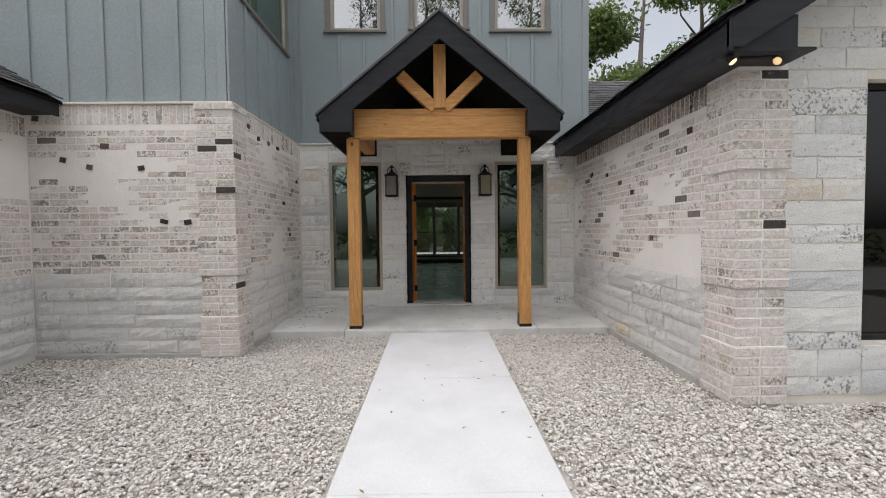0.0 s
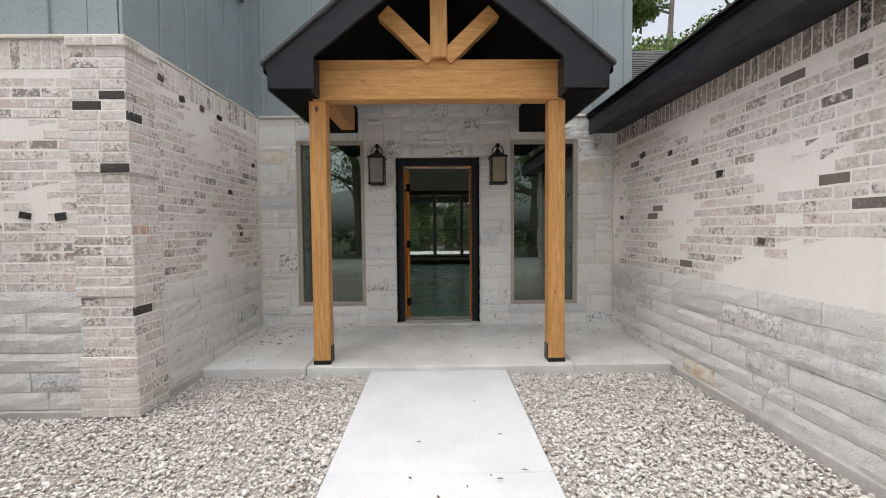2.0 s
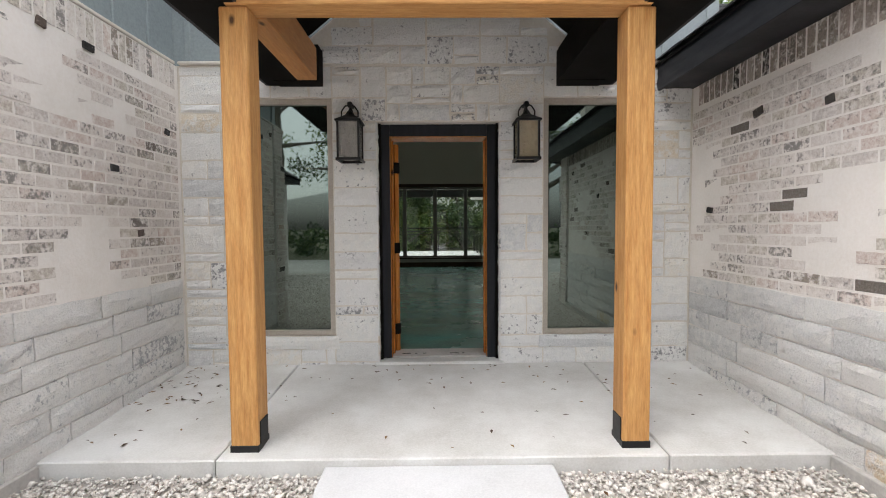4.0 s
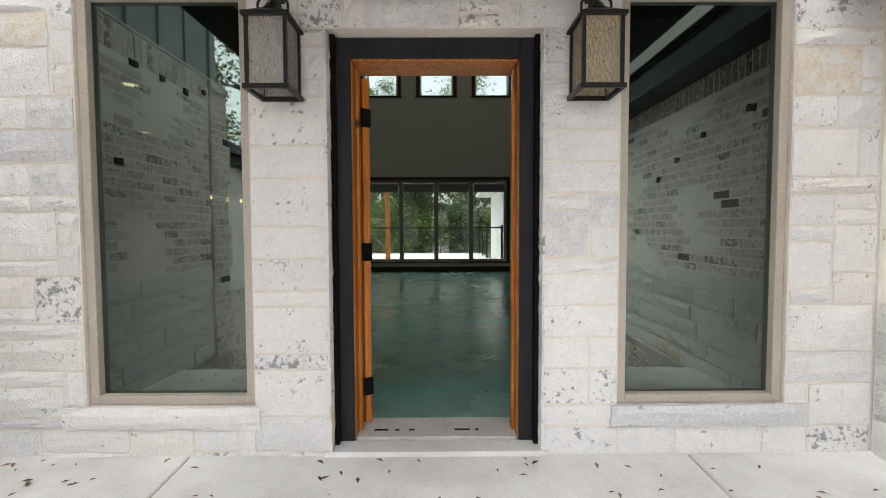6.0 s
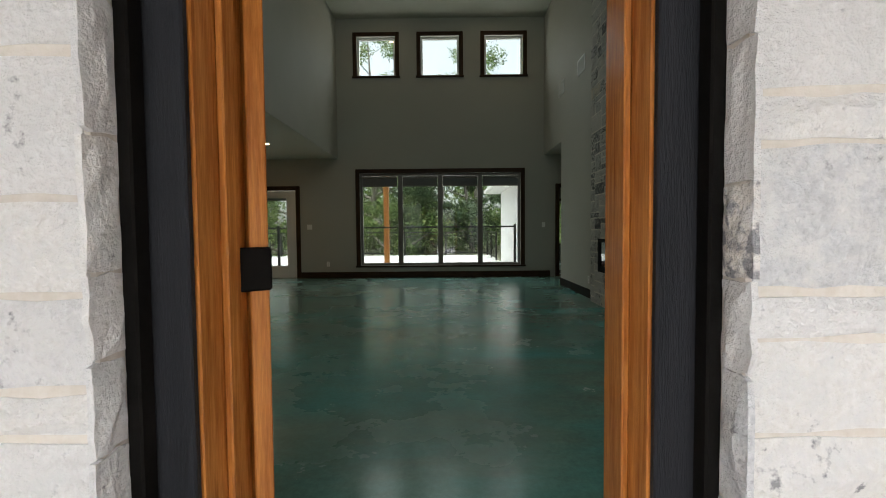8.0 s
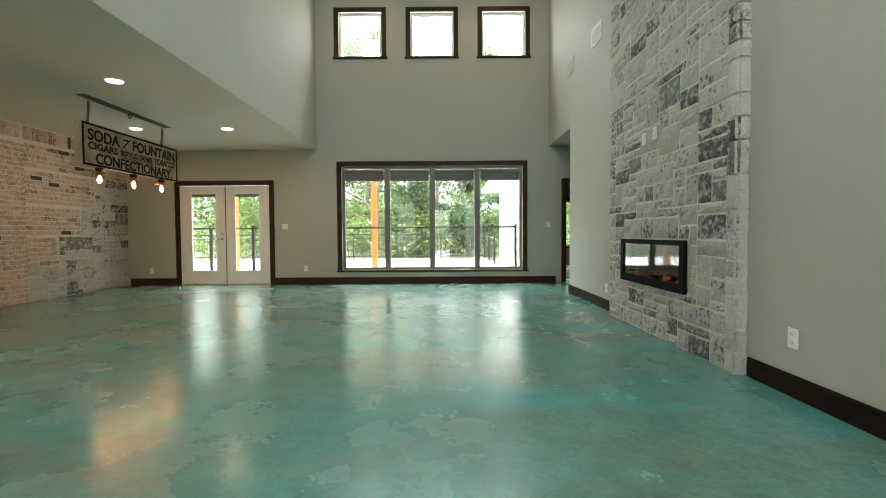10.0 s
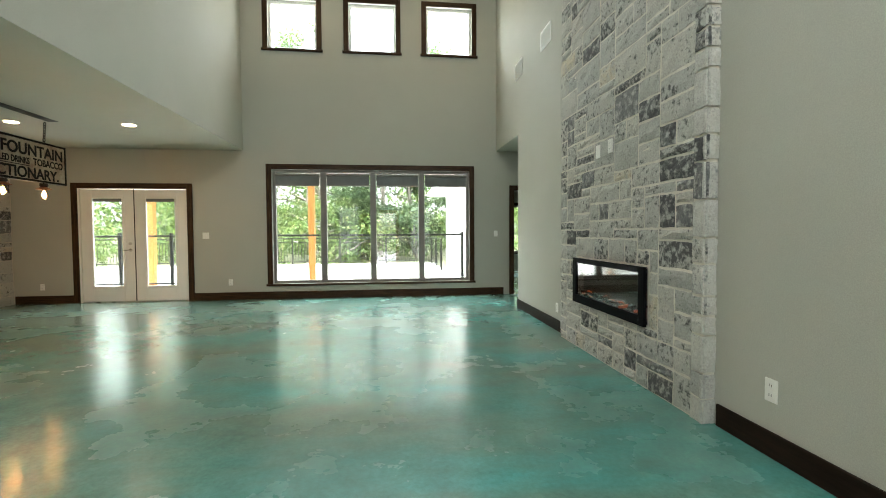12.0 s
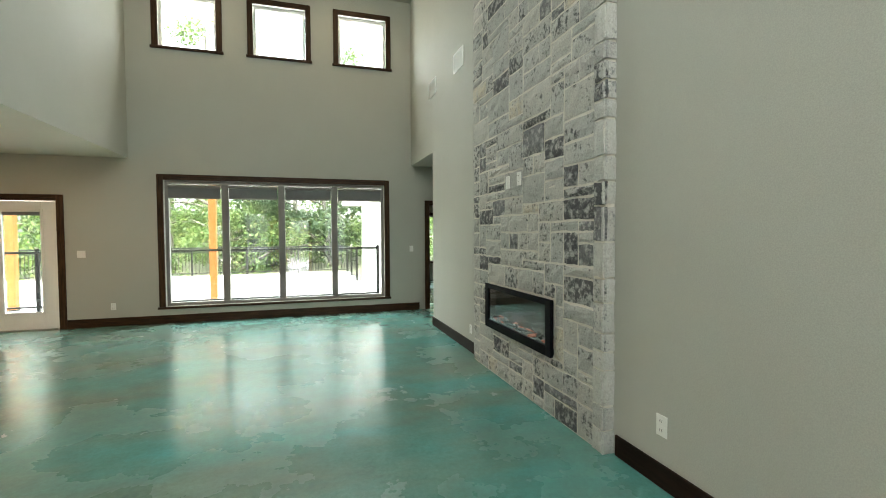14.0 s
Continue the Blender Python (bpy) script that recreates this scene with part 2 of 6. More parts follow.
M_fascia = plain("charcoal_paint", (0.026, 0.027, 0.031), (0.020, 0.021, 0.025), 3, 0.5, 0.15, 60, squash=(1, 1, 6), spec=0.2)
M_shingle = pieces("shingle", [(0.0, (0.05, 0.05, 0.055)), (0.3, (0.08, 0.08, 0.085)), (0.6, (0.11, 0.11, 0.11)), (0.85, (0.065, 0.065, 0.07))], (0.09, 0.09, 0.09), 0.1, relief=0.6, island=True)
M_black = plain("black_metal", (0.012, 0.012, 0.013), (0.02, 0.019, 0.018), 8, 0.4, 0.1, 80, spec=0.2)
M_void = plain("near_black", (0.006, 0.0055, 0.005), (0.010, 0.009, 0.008), 5, 0.7, 0.2, 40, spec=0.05)
M_cedar = wood("cedar_upright", (0.47, 0.215, 0.065), (0.62, 0.345, 0.13), 0.5)
M_cedar_x = wood("cedar_level", (0.47, 0.215, 0.065), (0.61, 0.335, 0.125), 0.5, (1.2, 14, 14))
M_cedar_deep = wood("terrace_cedar", (0.34, 0.125, 0.028), (0.44, 0.19, 0.05), 0.5)
M_cedar_y = wood("cedar_depth", (0.46, 0.20, 0.07), (0.56, 0.29, 0.11), 0.5, (14, 1.2, 14))
M_stain = wood("amber_door", (0.32, 0.098, 0.018), (0.55, 0.215, 0.047), 0.25, (16, 16, 1.0))
M_trim_v = wood("walnut_upright", (0.016, 0.009, 0.005), (0.068, 0.034, 0.015), 0.45, (14, 14, 1.2), (0.012, 0.007, 0.005), 0.15)
M_trim_x = wood("walnut_level", (0.016, 0.009, 0.005), (0.068, 0.034, 0.015), 0.45, (1.2, 14, 14), (0.012, 0.007, 0.005), 0.15)
M_trim_y = wood("walnut_depth", (0.010, 0.006, 0.004), (0.020, 0.011, 0.007), 0.5, (14, 1.2, 14), (0.008, 0.005, 0.004), 0.06)
M_frame = plain("taupe_frame", (0.43, 0.38, 0.325), (0.39, 0.345, 0.295), 4, 0.45, 0.05, 60)
M_frame_grey = plain("grey_frame", (0.20, 0.185, 0.165), (0.18, 0.165, 0.15), 4, 0.45, 0.05, 60)
M_casing = plain("casing_paint", (0.021, 0.022, 0.026), (0.016, 0.017, 0.020), 3, 0.5, 0.6, 50, squash=(7, 7, 0.6), spec=0.15)
M_wall = plain("wall_paint", (0.42, 0.415, 0.362), (0.405, 0.40, 0.348), 0.8, 0.75, 0.12, 160)
M_ceiling = plain("ceiling_paint", (0.50, 0.485, 0.41), (0.48, 0.465, 0.395), 0.8, 0.85, 0.12, 160)
M_white = plain("white_paint", (0.80, 0.79, 0.76), (0.77, 0.76, 0.73), 2, 0.4, 0.03, 60)
M_plate = plain("white_plastic", (0.80, 0.79, 0.75), (0.78, 0.77, 0.73), 5, 0.35, 0.0, 60)
M_steel = plain("brushed_steel", (0.55, 0.53, 0.50), (0.50, 0.48, 0.45), 8, 0.3, 0.05, 120, 1.0)
M_glass = pane_glass("window_glass")
M_glass_front = pane_glass("front_glass", (0.15, 0.18, 0.165), 3.4, (0.84, 1.0, 0.92))
M_glass_dark = pane_glass("dark_glass", (0.10, 0.11, 0.10), 1.0)
M_glass_upper = pane_glass("upper_glass", (0.15, 0.18, 0.165), 8.0)
M_shade = plain("shade_fabric", (0.16, 0.165, 0.165), (0.14, 0.145, 0.145), 6, 0.9, 0.2, 200)
M_deck = plain("deck_concrete", (0.56, 0.55, 0.535), (0.50, 0.49, 0.475), 1.5, 0.85, 0.1, 70)
M_whitebrick = plain("white_masonry", (0.66, 0.65, 0.635), (0.61, 0.60, 0.585), 4, 0.85, 0.6, 30)
M_bulb = glow("warm_bulb", (1.0, 0.52, 0.22), 14.0)
M_can = glow("can_lens", (1.0, 0.70, 0.42), 7.0)
M_flood = glow("flood_lens", (1.0, 0.66, 0.34), 1.3)
M_flood_dim = glow("flood_lens_dim", (1.0, 0.66, 0.34), 0.35)
M_ember = glow("ember", (1.0, 0.20, 0.06), 0.025)
M_insert = plain("insert_glass", (0.004, 0.004, 0.005), (0.006, 0.006, 0.007), 4, 0.5, 0.0, 60, spec=0.02)
M_insert_pane = pane_glass("insert_pane", (0.55, 0.55, 0.55), 0.4)
M_log = plain("charred_log", (0.03, 0.02, 0.015), (0.10, 0.05, 0.03), 20, 0.8, 0.8, 60)
M_bark = plain("bark", (0.14, 0.12, 0.10), (0.22, 0.19, 0.165), 5, 0.95, 1.0, 24, squash=(5, 5, 1))


def leaf_material(name, tones):
    m, n, l, b = shader(name)
    g = n.new("ShaderNodeNewGeometry")
    r = ramp(n, l, g.outputs["Random Per Island"], tones)
    l.new(r.outputs["Color"], b.inputs["Base Color"])
    b.inputs["Roughness"].default_value = 0.6
    tr, x = n.new("ShaderNodeBsdfTranslucent"), n.new("ShaderNodeMixShader")
    l.new(r.outputs["Color"], tr.inputs["Color"])
    x.inputs["Fac"].default_value = 0.4
    l.new(b.outputs["BSDF"], x.inputs[1])
    l.new(tr.outputs["BSDF"], x.inputs[2])
    l.new(x.outputs["Shader"], n["Material Output"].inputs["Surface"])
    return m


M_leaf = leaf_material("leaf", [(0.0, (0.06, 0.11, 0.03)), (0.5, (0.12, 0.19, 0.05)), (0.8, (0.19, 0.25, 0.07)), (1.0, (0.25, 0.26, 0.09))])
M_leaf_dark = leaf_material("leaf_dark", [(0.0, (0.03, 0.06, 0.025)), (0.6, (0.06, 0.10, 0.04)), (1.0, (0.11, 0.15, 0.05))])
M_litter = leaf_material("leaf_litter", [(0.0, (0.05, 0.03, 0.02)), (0.6, (0.13, 0.07, 0.035)), (1.0, (0.25, 0.15, 0.06))])


def floor_material():
    """Acid-stained, sealed concrete: teal clouds over grey-green, with brown drifts."""
    m, n, l, b = shader("stained_floor")
    a, c, d, e, f = noise_node(n, l, 0.45, 6, 0.55), noise_node(n, l, 1.1, 6, 0.58), noise_node(n, l, 5, 7, 0.66), noise_node(n, l, 30, 5, 0.7), noise_node(n, l, 0.8, 6, 0.58, (0.6, 1.7, 1.0))
    g = noise_node(n, l, 0.55, 6, 0.55, (1.0, 2.6, 3.0))

    def spread(src, gain, shift=0.0):
        k = n.new("ShaderNodeMath")
        k.operation, k.use_clamp = "MULTIPLY_ADD", True
        k.inputs[1].default_value, k.inputs[2].default_value = gain, 0.5 - 0.5 * gain + shift
        l.new(src.outputs["Fac"], k.inputs[0])
        return k.outputs[0]

    col = mixed(n, l, spread(a, 1.7), (0.040, 0.235, 0.21), (0.120, 0.205, 0.162))
    col = mixed(n, l, spread(c, 1.5, -0.18), col, (0.175, 0.21, 0.165))
    col = mixed(n, l, spread(f, 1.6, -0.10), col, (0.035, 0.29, 0.275))
    col = mixed(n, l, spread(g, 1.8, -0.34), col, (0.16, 0.125, 0.065))
    # turns grey-olive towards the back and left, with the low ceiling's shade painted in
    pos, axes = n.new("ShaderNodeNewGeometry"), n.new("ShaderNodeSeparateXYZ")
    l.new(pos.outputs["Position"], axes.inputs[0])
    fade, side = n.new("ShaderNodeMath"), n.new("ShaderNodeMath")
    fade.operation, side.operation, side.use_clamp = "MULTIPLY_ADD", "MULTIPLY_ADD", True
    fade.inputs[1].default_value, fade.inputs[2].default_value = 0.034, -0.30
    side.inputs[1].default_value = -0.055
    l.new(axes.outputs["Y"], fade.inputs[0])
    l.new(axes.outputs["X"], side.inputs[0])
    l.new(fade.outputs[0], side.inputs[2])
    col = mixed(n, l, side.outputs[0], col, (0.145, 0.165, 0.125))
    col = mixed(n, l, 0.32, col, spread(d, 1.5), "OVERLAY")
    col = mixed(n, l, 0.3, col, spread(e, 1.4), "OVERLAY")
    l.new(col, b.inputs["Base Color"])
    rr = n.new("ShaderNodeMath")
    rr.operation = "MULTIPLY_ADD"
    rr.inputs[1].default_value, rr.inputs[2].default_value = 0.30, 0.11
    l.new(c.outputs["Fac"], rr.inputs[0])
    l.new(rr.outputs[0], b.inputs["Roughness"])
    b.inputs["Specular IOR Level"].default_value = 0.45
    b.inputs["Coat Weight"].default_value = 0.12
    b.inputs["Coat Roughness"].default_value = 0.12
    bump(n, l, b, d.outputs["Fac"], 0.12, 0.008)
    return m


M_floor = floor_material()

# ---- building helpers ----


def thing(name, loc=(0, 0, 0), label="", category="", group="", kind=""):
    ob = new(name)
    ob.location = loc
    ob.empty_display_size = 0.05
    return tagged(ob, label, category, group, kind)


def part(name, bm, material, parent=None, label=""):
    """Links a bmesh as one mesh object, under a thing or a part."""
    me = bpy.data.meshes.new(name)
    bm.to_mesh(me)
    bm.free()
    me.materials.append(material)
    ob = new(name, me)
    ob.parent = parent
    return tagged(ob, label)


def setting(name, bm, material, label, category=""):
    return tagged(part(name, bm, material), label, category, "", "structure")


def box(bm, x0, x1, y0, y1, z0, z1, bevel=0.0):
    """A box between two corners, with its edges eased."""
    r = bmesh.ops.create_cube(bm, size=1, matrix=Matrix.Translation(((x0 + x1) / 2, (y0 + y1) / 2, (z0 + z1) / 2)) @ Matrix.Diagonal((abs(x1 - x0), abs(y1 - y0), abs(z1 - z0), 1)))
    if bevel:
        es = {e for v in r["verts"] for e in v.link_edges}
        bmesh.ops.bevel(bm, geom=list(es), offset=bevel, segments=1, affect="EDGES", clamp_overlap=True)
    return bm


def boxed(*a, bevel=0.0):
    return box(bmesh.new(), *a, bevel=bevel)


def rod(bm, a, b, r, r2=None, seg=10):
    """A round bar from a to b."""
    a, b = Vector(a), Vector(b)
    m = Matrix.Translation((a + b) / 2) @ (b - a).to_track_quat("Z", "Y").to_matrix().to_4x4()
    bmesh.ops.create_cone(bm, cap_ends=True, segments=seg, radius1=r, radius2=r if r2 is None else r2, depth=(b - a).length, matrix=m)
    return bm


def prism(bm, outline, y0, y1):
    """An outline in x and z, drawn out along y."""
    f = [bm.verts.new((x, y0, z)) for x, z in outline]
    k = [bm.verts.new((x, y1, z)) for x, z in outline]
    bm.faces.new(f)
    bm.faces.new(k[::-1])
    for i in range(len(f)):
        j = (i + 1) % len(f)
        bm.faces.new((f[j], f[i], k[i], k[j]))
    bmesh.ops.recalc_face_normals(bm, faces=bm.faces)
    return bm


def spin(bm, profile, seg=16, m=Matrix()):
    """A turned shape from radius and height."""
    rings = [[bm.verts.new(m @ Vector((r * math.cos(2 * math.pi * i / seg), r * math.sin(2 * math.pi * i / seg), z))) for i in range(seg)] for r, z in profile]
    for a, b in zip(rings, rings[1:]):
        for i in range(seg):
            j = (i + 1) % seg
            bm.faces.new((a[i], a[j], b[j], b[i]))
    bm.faces.new(rings[0][::-1])
    bm.faces.new(rings[-1])
    return bm


def wall_frame(origin, along, out):
    """Wall axes: u along, v out of the face, w up."""
    u, o = Vector(along).normalized(), Vector(out).normalized()
    m = Matrix((u, o, Vector((0, 0, 1)))).transposed().to_4x4()
    m.translation = Vector(origin)
    return m


rng = random.Random(7)


def stone_mesh(name, w, h, d, material, seed, rough=0.006, nx=4, nz=3):
    """A rock-faced block: bulging front, wavering outline. Base at its lower left, front towards +y."""
    r = random.Random(seed)
    vs, fs = [], []
    for k in range(nz + 1):
        for i in range(nx + 1):
            x, z = w * i / nx, h * k / nz
            edge = i in (0, nx) or k in (0, nz)
            x += r.uniform(-1, 1) * (0.005 if not edge else 0.0055)
            z += r.uniform(-1, 1) * (0.005 if not edge else 0.0055)
            y = d * 0.62 if edge else d + r.uniform(-rough, rough)
            vs.append((x, y, z))
    n = len(vs)
    rim = [i for i in range(nx + 1)] + [(k + 1) * (nx + 1) - 1 for k in range(1, nz + 1)] + [nz * (nx + 1) + i for i in range(nx - 1, -1, -1)] + [k * (nx + 1) for k in range(nz - 1, 0, -1)]
    for i in rim:
        vs.append((vs[i][0], -0.004, vs[i][2]))
    for k in range(nz):
        for i in range(nx):
            a = k * (nx + 1) + i
            fs.append((a + 1, a, a + nx + 1, a + nx + 2))
    for j in range(len(rim)):
        q = (j + 1) % len(rim)
        fs.append((rim[j], rim[q], n + q, n + j))
    me = bpy.data.meshes.new(name)
    me.from_pydata(vs, [], fs)
    me.materials.append(material)
    return me


def piece(name, me, parent, m):
    ob = new(name, me)
    ob.parent = parent
    ob.matrix_basis = m
    return ob


def ashlar(parent, frame_m, width, height, material, depth, cell=(0.11, 0.078), holes=(), seed=1, name="stone", heights=(1, 2, 2, 2, 3), widths=(2, 3, 3, 4, 5), joint=0.010):
    """Random ashlar over a wall, around its openings (u0, u1, w0, w1)."""
    r = random.Random(seed)
    nu, nw = max(1, round(width / cell[0])), max(1, round(height / cell[1]))
    cu, cw = width / nu, height / nw
    us, ws = [i * cu for i in range(nu + 1)], [k * cw for k in range(nw + 1)]
    for u0, u1, w0, w1 in holes:
        for line, step, marks in ((us, cu, (u0, u1)), (ws, cw, (w0, w1))):
            for a in marks:
                if 0 < a < line[-1]:
                    line[min(range(1, len(line) - 1), key=lambda i: abs(line[i] - a))] = a
    taken = [[any(u0 < (us[i] + us[i + 1]) / 2 < u1 and w0 < (ws[k] + ws[k + 1]) / 2 < w1 for u0, u1, w0, w1 in holes) for i in range(nu)] for k in range(nw)]
    for k in range(nw):
        for i in range(nu):
            if taken[k][i]:
                continue
            h, w = r.choice(heights), r.choice(widths)
            a = 0
            while a < w and i + a < nu and not taken[k][i + a]:
                a += 1
            if i + a < nu and not taken[k][i + a] and (i + a + 1 >= nu or taken[k][i + a + 1]):
                a += 1
            b = 1
            while b < h and k + b < nw and not any(taken[k + b][i + q] for q in range(a)):
                b += 1
            for p in range(b):
                for q in range(a):
                    taken[k + p][i + q] = True
            me = stone_mesh(name, us[i + a] - us[i] - joint, ws[k + b] - ws[k] - joint, depth * r.uniform(0.75, 1.25), material, r.random(), 0.008)
            piece(name, me, parent, frame_m @ Matrix.Translation((us[i] + joint / 2, -0.45 * depth, ws[k] + joint / 2)))


def coursed(parent, frame_m, width, height, material, depth, seed=1, name="stone", lo=0.35, hi=0.85, course=(0.14, 0.19), joint=0.009):
    """Long blocks in courses."""
    r = random.Random(seed)
    n = max(1, round(height / (sum(course) / 2)))
    hs = [r.uniform(*course) for _ in range(n)]
    s = height / sum(hs)
    z = 0.0
    for h in hs:
        h *= s
        u = 0.0
        while u < width - 0.02:
            w = r.uniform(lo, hi)
            if width - u - w < 0.2:
                w = width - u
            me = stone_mesh(name, w - joint, h - joint, depth * r.uniform(0.7, 1.3), material, r.random(), 0.007, 6, 3)
            piece(name, me, parent, frame_m @ Matrix.Translation((u + joint / 2, -0.15 * depth, z + joint / 2)))
            u += w
        z += h


BRICK_L, BRICK_H, COURSE, HEAD = 0.208, 0.0655, 0.077, 0.2195


def brick_mesh(name, l, h, d, material, seed):
    """One worn brick with eased front edges."""
    r = random.Random(seed)
    e = 0.004
    j = lambda: r.uniform(-0.0022, 0.0022)
    vs = [(j(), -0.004, j()), (l + j(), -0.004, j()), (l + j(), -0.004, h + j()), (j(), -0.004, h + j())]
    vs += [(a, d - e, c) for a, _, c in vs]
    vs += [(e, d + j(), e), (l - e, d + j(), e), (l - e, d + j(), h - e), (e, d + j(), h - e)]
    fs = [(9, 8, 11, 10)]
    for i in range(4):
        q = (i + 1) % 4
        fs += [(i, q, 4 + q, 4 + i), (4 + i, 4 + q, 8 + q, 8 + i)]
    me = bpy.data.meshes.new(name)
    me.from_pydata(vs, [], fs)
    me.materials.append(material)
    return me


BRICK_SET = [brick_mesh("brick", BRICK_L, BRICK_H, d, M_brick, s) for s, d in enumerate((0.010, 0.012, 0.014, 0.011))]
PIER_SET = [brick_mesh("brick", BRICK_L, BRICK_H, d, M_pier, 60 + s) for s, d in enumerate((0.010, 0.012, 0.011, 0.009))]
BAT_SET = [brick_mesh("brick_bat", 0.094, BRICK_H, d, M_brick, 20 + s) for s, d in enumerate((0.011, 0.013))]
INNER_SET = [brick_mesh("brick", BRICK_L, BRICK_H, d, M_brick_in, 80 + s) for s, d in enumerate((0.014, 0.016, 0.018, 0.015))]
INNER_BAT = [brick_mesh("brick_bat", 0.094, BRICK_H, d, M_brick_in, 90 + s) for s, d in enumerate((0.015, 0.017))]
INNER_SOLDIER = [brick_mesh("soldier", BRICK_H, BRICK_L, d, M_brick_in, 95 + s) for s, d in enumerate((0.015, 0.017))]
SOLDIER_SET = [brick_mesh("soldier", BRICK_H, BRICK_L, d, M_brick, 30 + s) for s, d in enumerate((0.011, 0.013))]


BROWN_SET = [brick_mesh("soldier", BRICK_H, BRICK_L, d, M_soldier, 40 + s) for s, d in enumerate((0.011, 0.013, 0.012))]


def brickwork(parent, frame_m, width, w0, w1, near=(0, 99), smear=0.17, seed=1, soldier=True, limit=240, brown=False, inner=False):
    """Running bond; where the wash lies thick the bricks stay under it. Bricks past the stretch or limit go into one mesh."""
    r = random.Random(seed)
    top = w1 - (BRICK_L + 0.0125 if soldier else 0)
    rest_v, rest_f, count = [], [], 0
    spots = []
    k = 0
    while w0 + (k + 1) * COURSE <= top + 0.01:
        u = -(HEAD / 2) * (k % 2)
        while u < width - 0.03:
            a, b = max(u, 0.0), min(u + BRICK_L, width)
            z = w0 + k * COURSE
            if b - a > 0.05:
                c = frame_m @ Vector(((a + b) / 2, 0, z))
                q = noise.noise(Vector((c.x * 1.15 + seed, c.y * 1.15, c.z * 1.6))) + 0.35 * noise.noise(c * 4.0)
                if q < smear + 0.1 * r.random():
                    spots.append((a, z, b - a, 0, smear + 0.1 - q))
            u += HEAD
        k += 1
    if soldier:
        u = 0.006
        while u + BRICK_H < width:
            spots.append((u, w1 - BRICK_L - 0.006, BRICK_H, 1, 1.0))
            u += COURSE
    for a, z, l, up, clear in spots:
        sink = r.uniform(-0.0095, -0.0075) - 0.0035 * max(0.0, 1 - clear / 0.16)
        m = frame_m @ Matrix.Translation((a, sink, z))
        full = up or abs(l - BRICK_L) < 0.01 or abs(l - 0.094) < 0.012
        if up or full and near[0] <= a <= near[1] and count < limit:
            me = r.choice(INNER_SOLDIER if inner else BROWN_SET if brown else SOLDIER_SET) if up else r.choice(INNER_SET if inner else BRICK_SET) if l > 0.15 else r.choice(INNER_BAT if inner else BAT_SET)
            piece("brick", me, parent, m)
            count += not up
        else:
            me = r.choice(SOLDIER_SET) if up else r.choice(BRICK_SET)
            s = 1.0 if up else l / BRICK_L
            base = len(rest_v)
            rest_v += [m @ Vector((v.co.x * s, v.co.y, v.co.z)) for v in me.vertices]
            rest_f += [tuple(base + i for i in p.vertices) for p in me.polygons]
    if rest_v:
        me = bpy.data.meshes.new("bricks")
        me.from_pydata([tuple(v) for v in rest_v], [], rest_f)
        me.materials.append(M_brick_in if inner else M_brick_far)
        ob = new("bricks", me)
        ob.parent = parent
        tagged(ob, kind="stuff")


def holed(axis, u0, u1, v0, v1, z0, z1, holes):
    """A wall along x or y from u0 to u1, v0 to v1 thick, with openings (u0, u1, z0, z1) through it."""
    us = sorted({u0, u1, *[h[i] for h in holes for i in (0, 1)]})
    zs = sorted({z0, z1, *[h[i] for h in holes for i in (2, 3)]})
    us, zs = [u for u in us if u0 <= u <= u1], [z for z in zs if z0 <= z <= z1]
    solid = {}
    for i in range(len(us) - 1):
        for k in range(len(zs) - 1):
            cu, cz = (us[i] + us[i + 1]) / 2, (zs[k] + zs[k + 1]) / 2
            solid[i, k] = not any(h[0] < cu < h[1] and h[2] < cz < h[3] for h in holes)
    bm = bmesh.new()
    cache = {}

    def vert(u, v, z):
        key = (round(u, 5), round(v, 5), round(z, 5))
        if key not in cache:
            cache[key] = bm.verts.new((u, v, z) if axis == "x" else (v, u, z))
        return cache[key]

    for (i, k), s in solid.items():
        if not s:
            continue
        a, b, c, d = us[i], us[i + 1], zs[k], zs[k + 1]
        quads = [[(a, v0, c), (b, v0, c), (b, v0, d), (a, v0, d)], [(a, v1, c), (a, v1, d), (b, v1, d), (b, v1, c)]]
        for (di, dk), q in (((-1, 0), [(a, v0, c), (a, v0, d), (a, v1, d), (a, v1, c)]), ((1, 0), [(b, v0, c), (b, v1, c), (b, v1, d), (b, v0, d)]),
                            ((0, -1), [(a, v0, c), (a, v1, c), (b, v1, c), (b, v0, c)]), ((0, 1), [(a, v0, d), (b, v0, d), (b, v1, d), (a, v1, d)])):
            if not solid.get((i + di, k + dk)):
                quads.append(q)
        for q in quads:
            bm.faces.new([vert(*p) for p in q])
    bmesh.ops.recalc_face_normals(bm, faces=bm.faces)
    return bm


FLOOR = 0.165

# ---- ground ----
bm = boxed(-400, 400, -400, 400, -0.9, -0.12)
setting("ground", bm, M_earth, "dark earth and leaf mould round the house", "ground")
bm = boxed(-4.8, 9.0, -3.2, 7.0, -0.115, -0.035)
setting("gravel_bed", bm, M_bed, "brown grit under pale crushed gravel", "gravel bed")
bm = boxed(-14, 16, -9.3, -3.4, -0.118, -0.05)
setting("driveway", bm, M_drive, "pale concrete driveway before the house", "driveway")


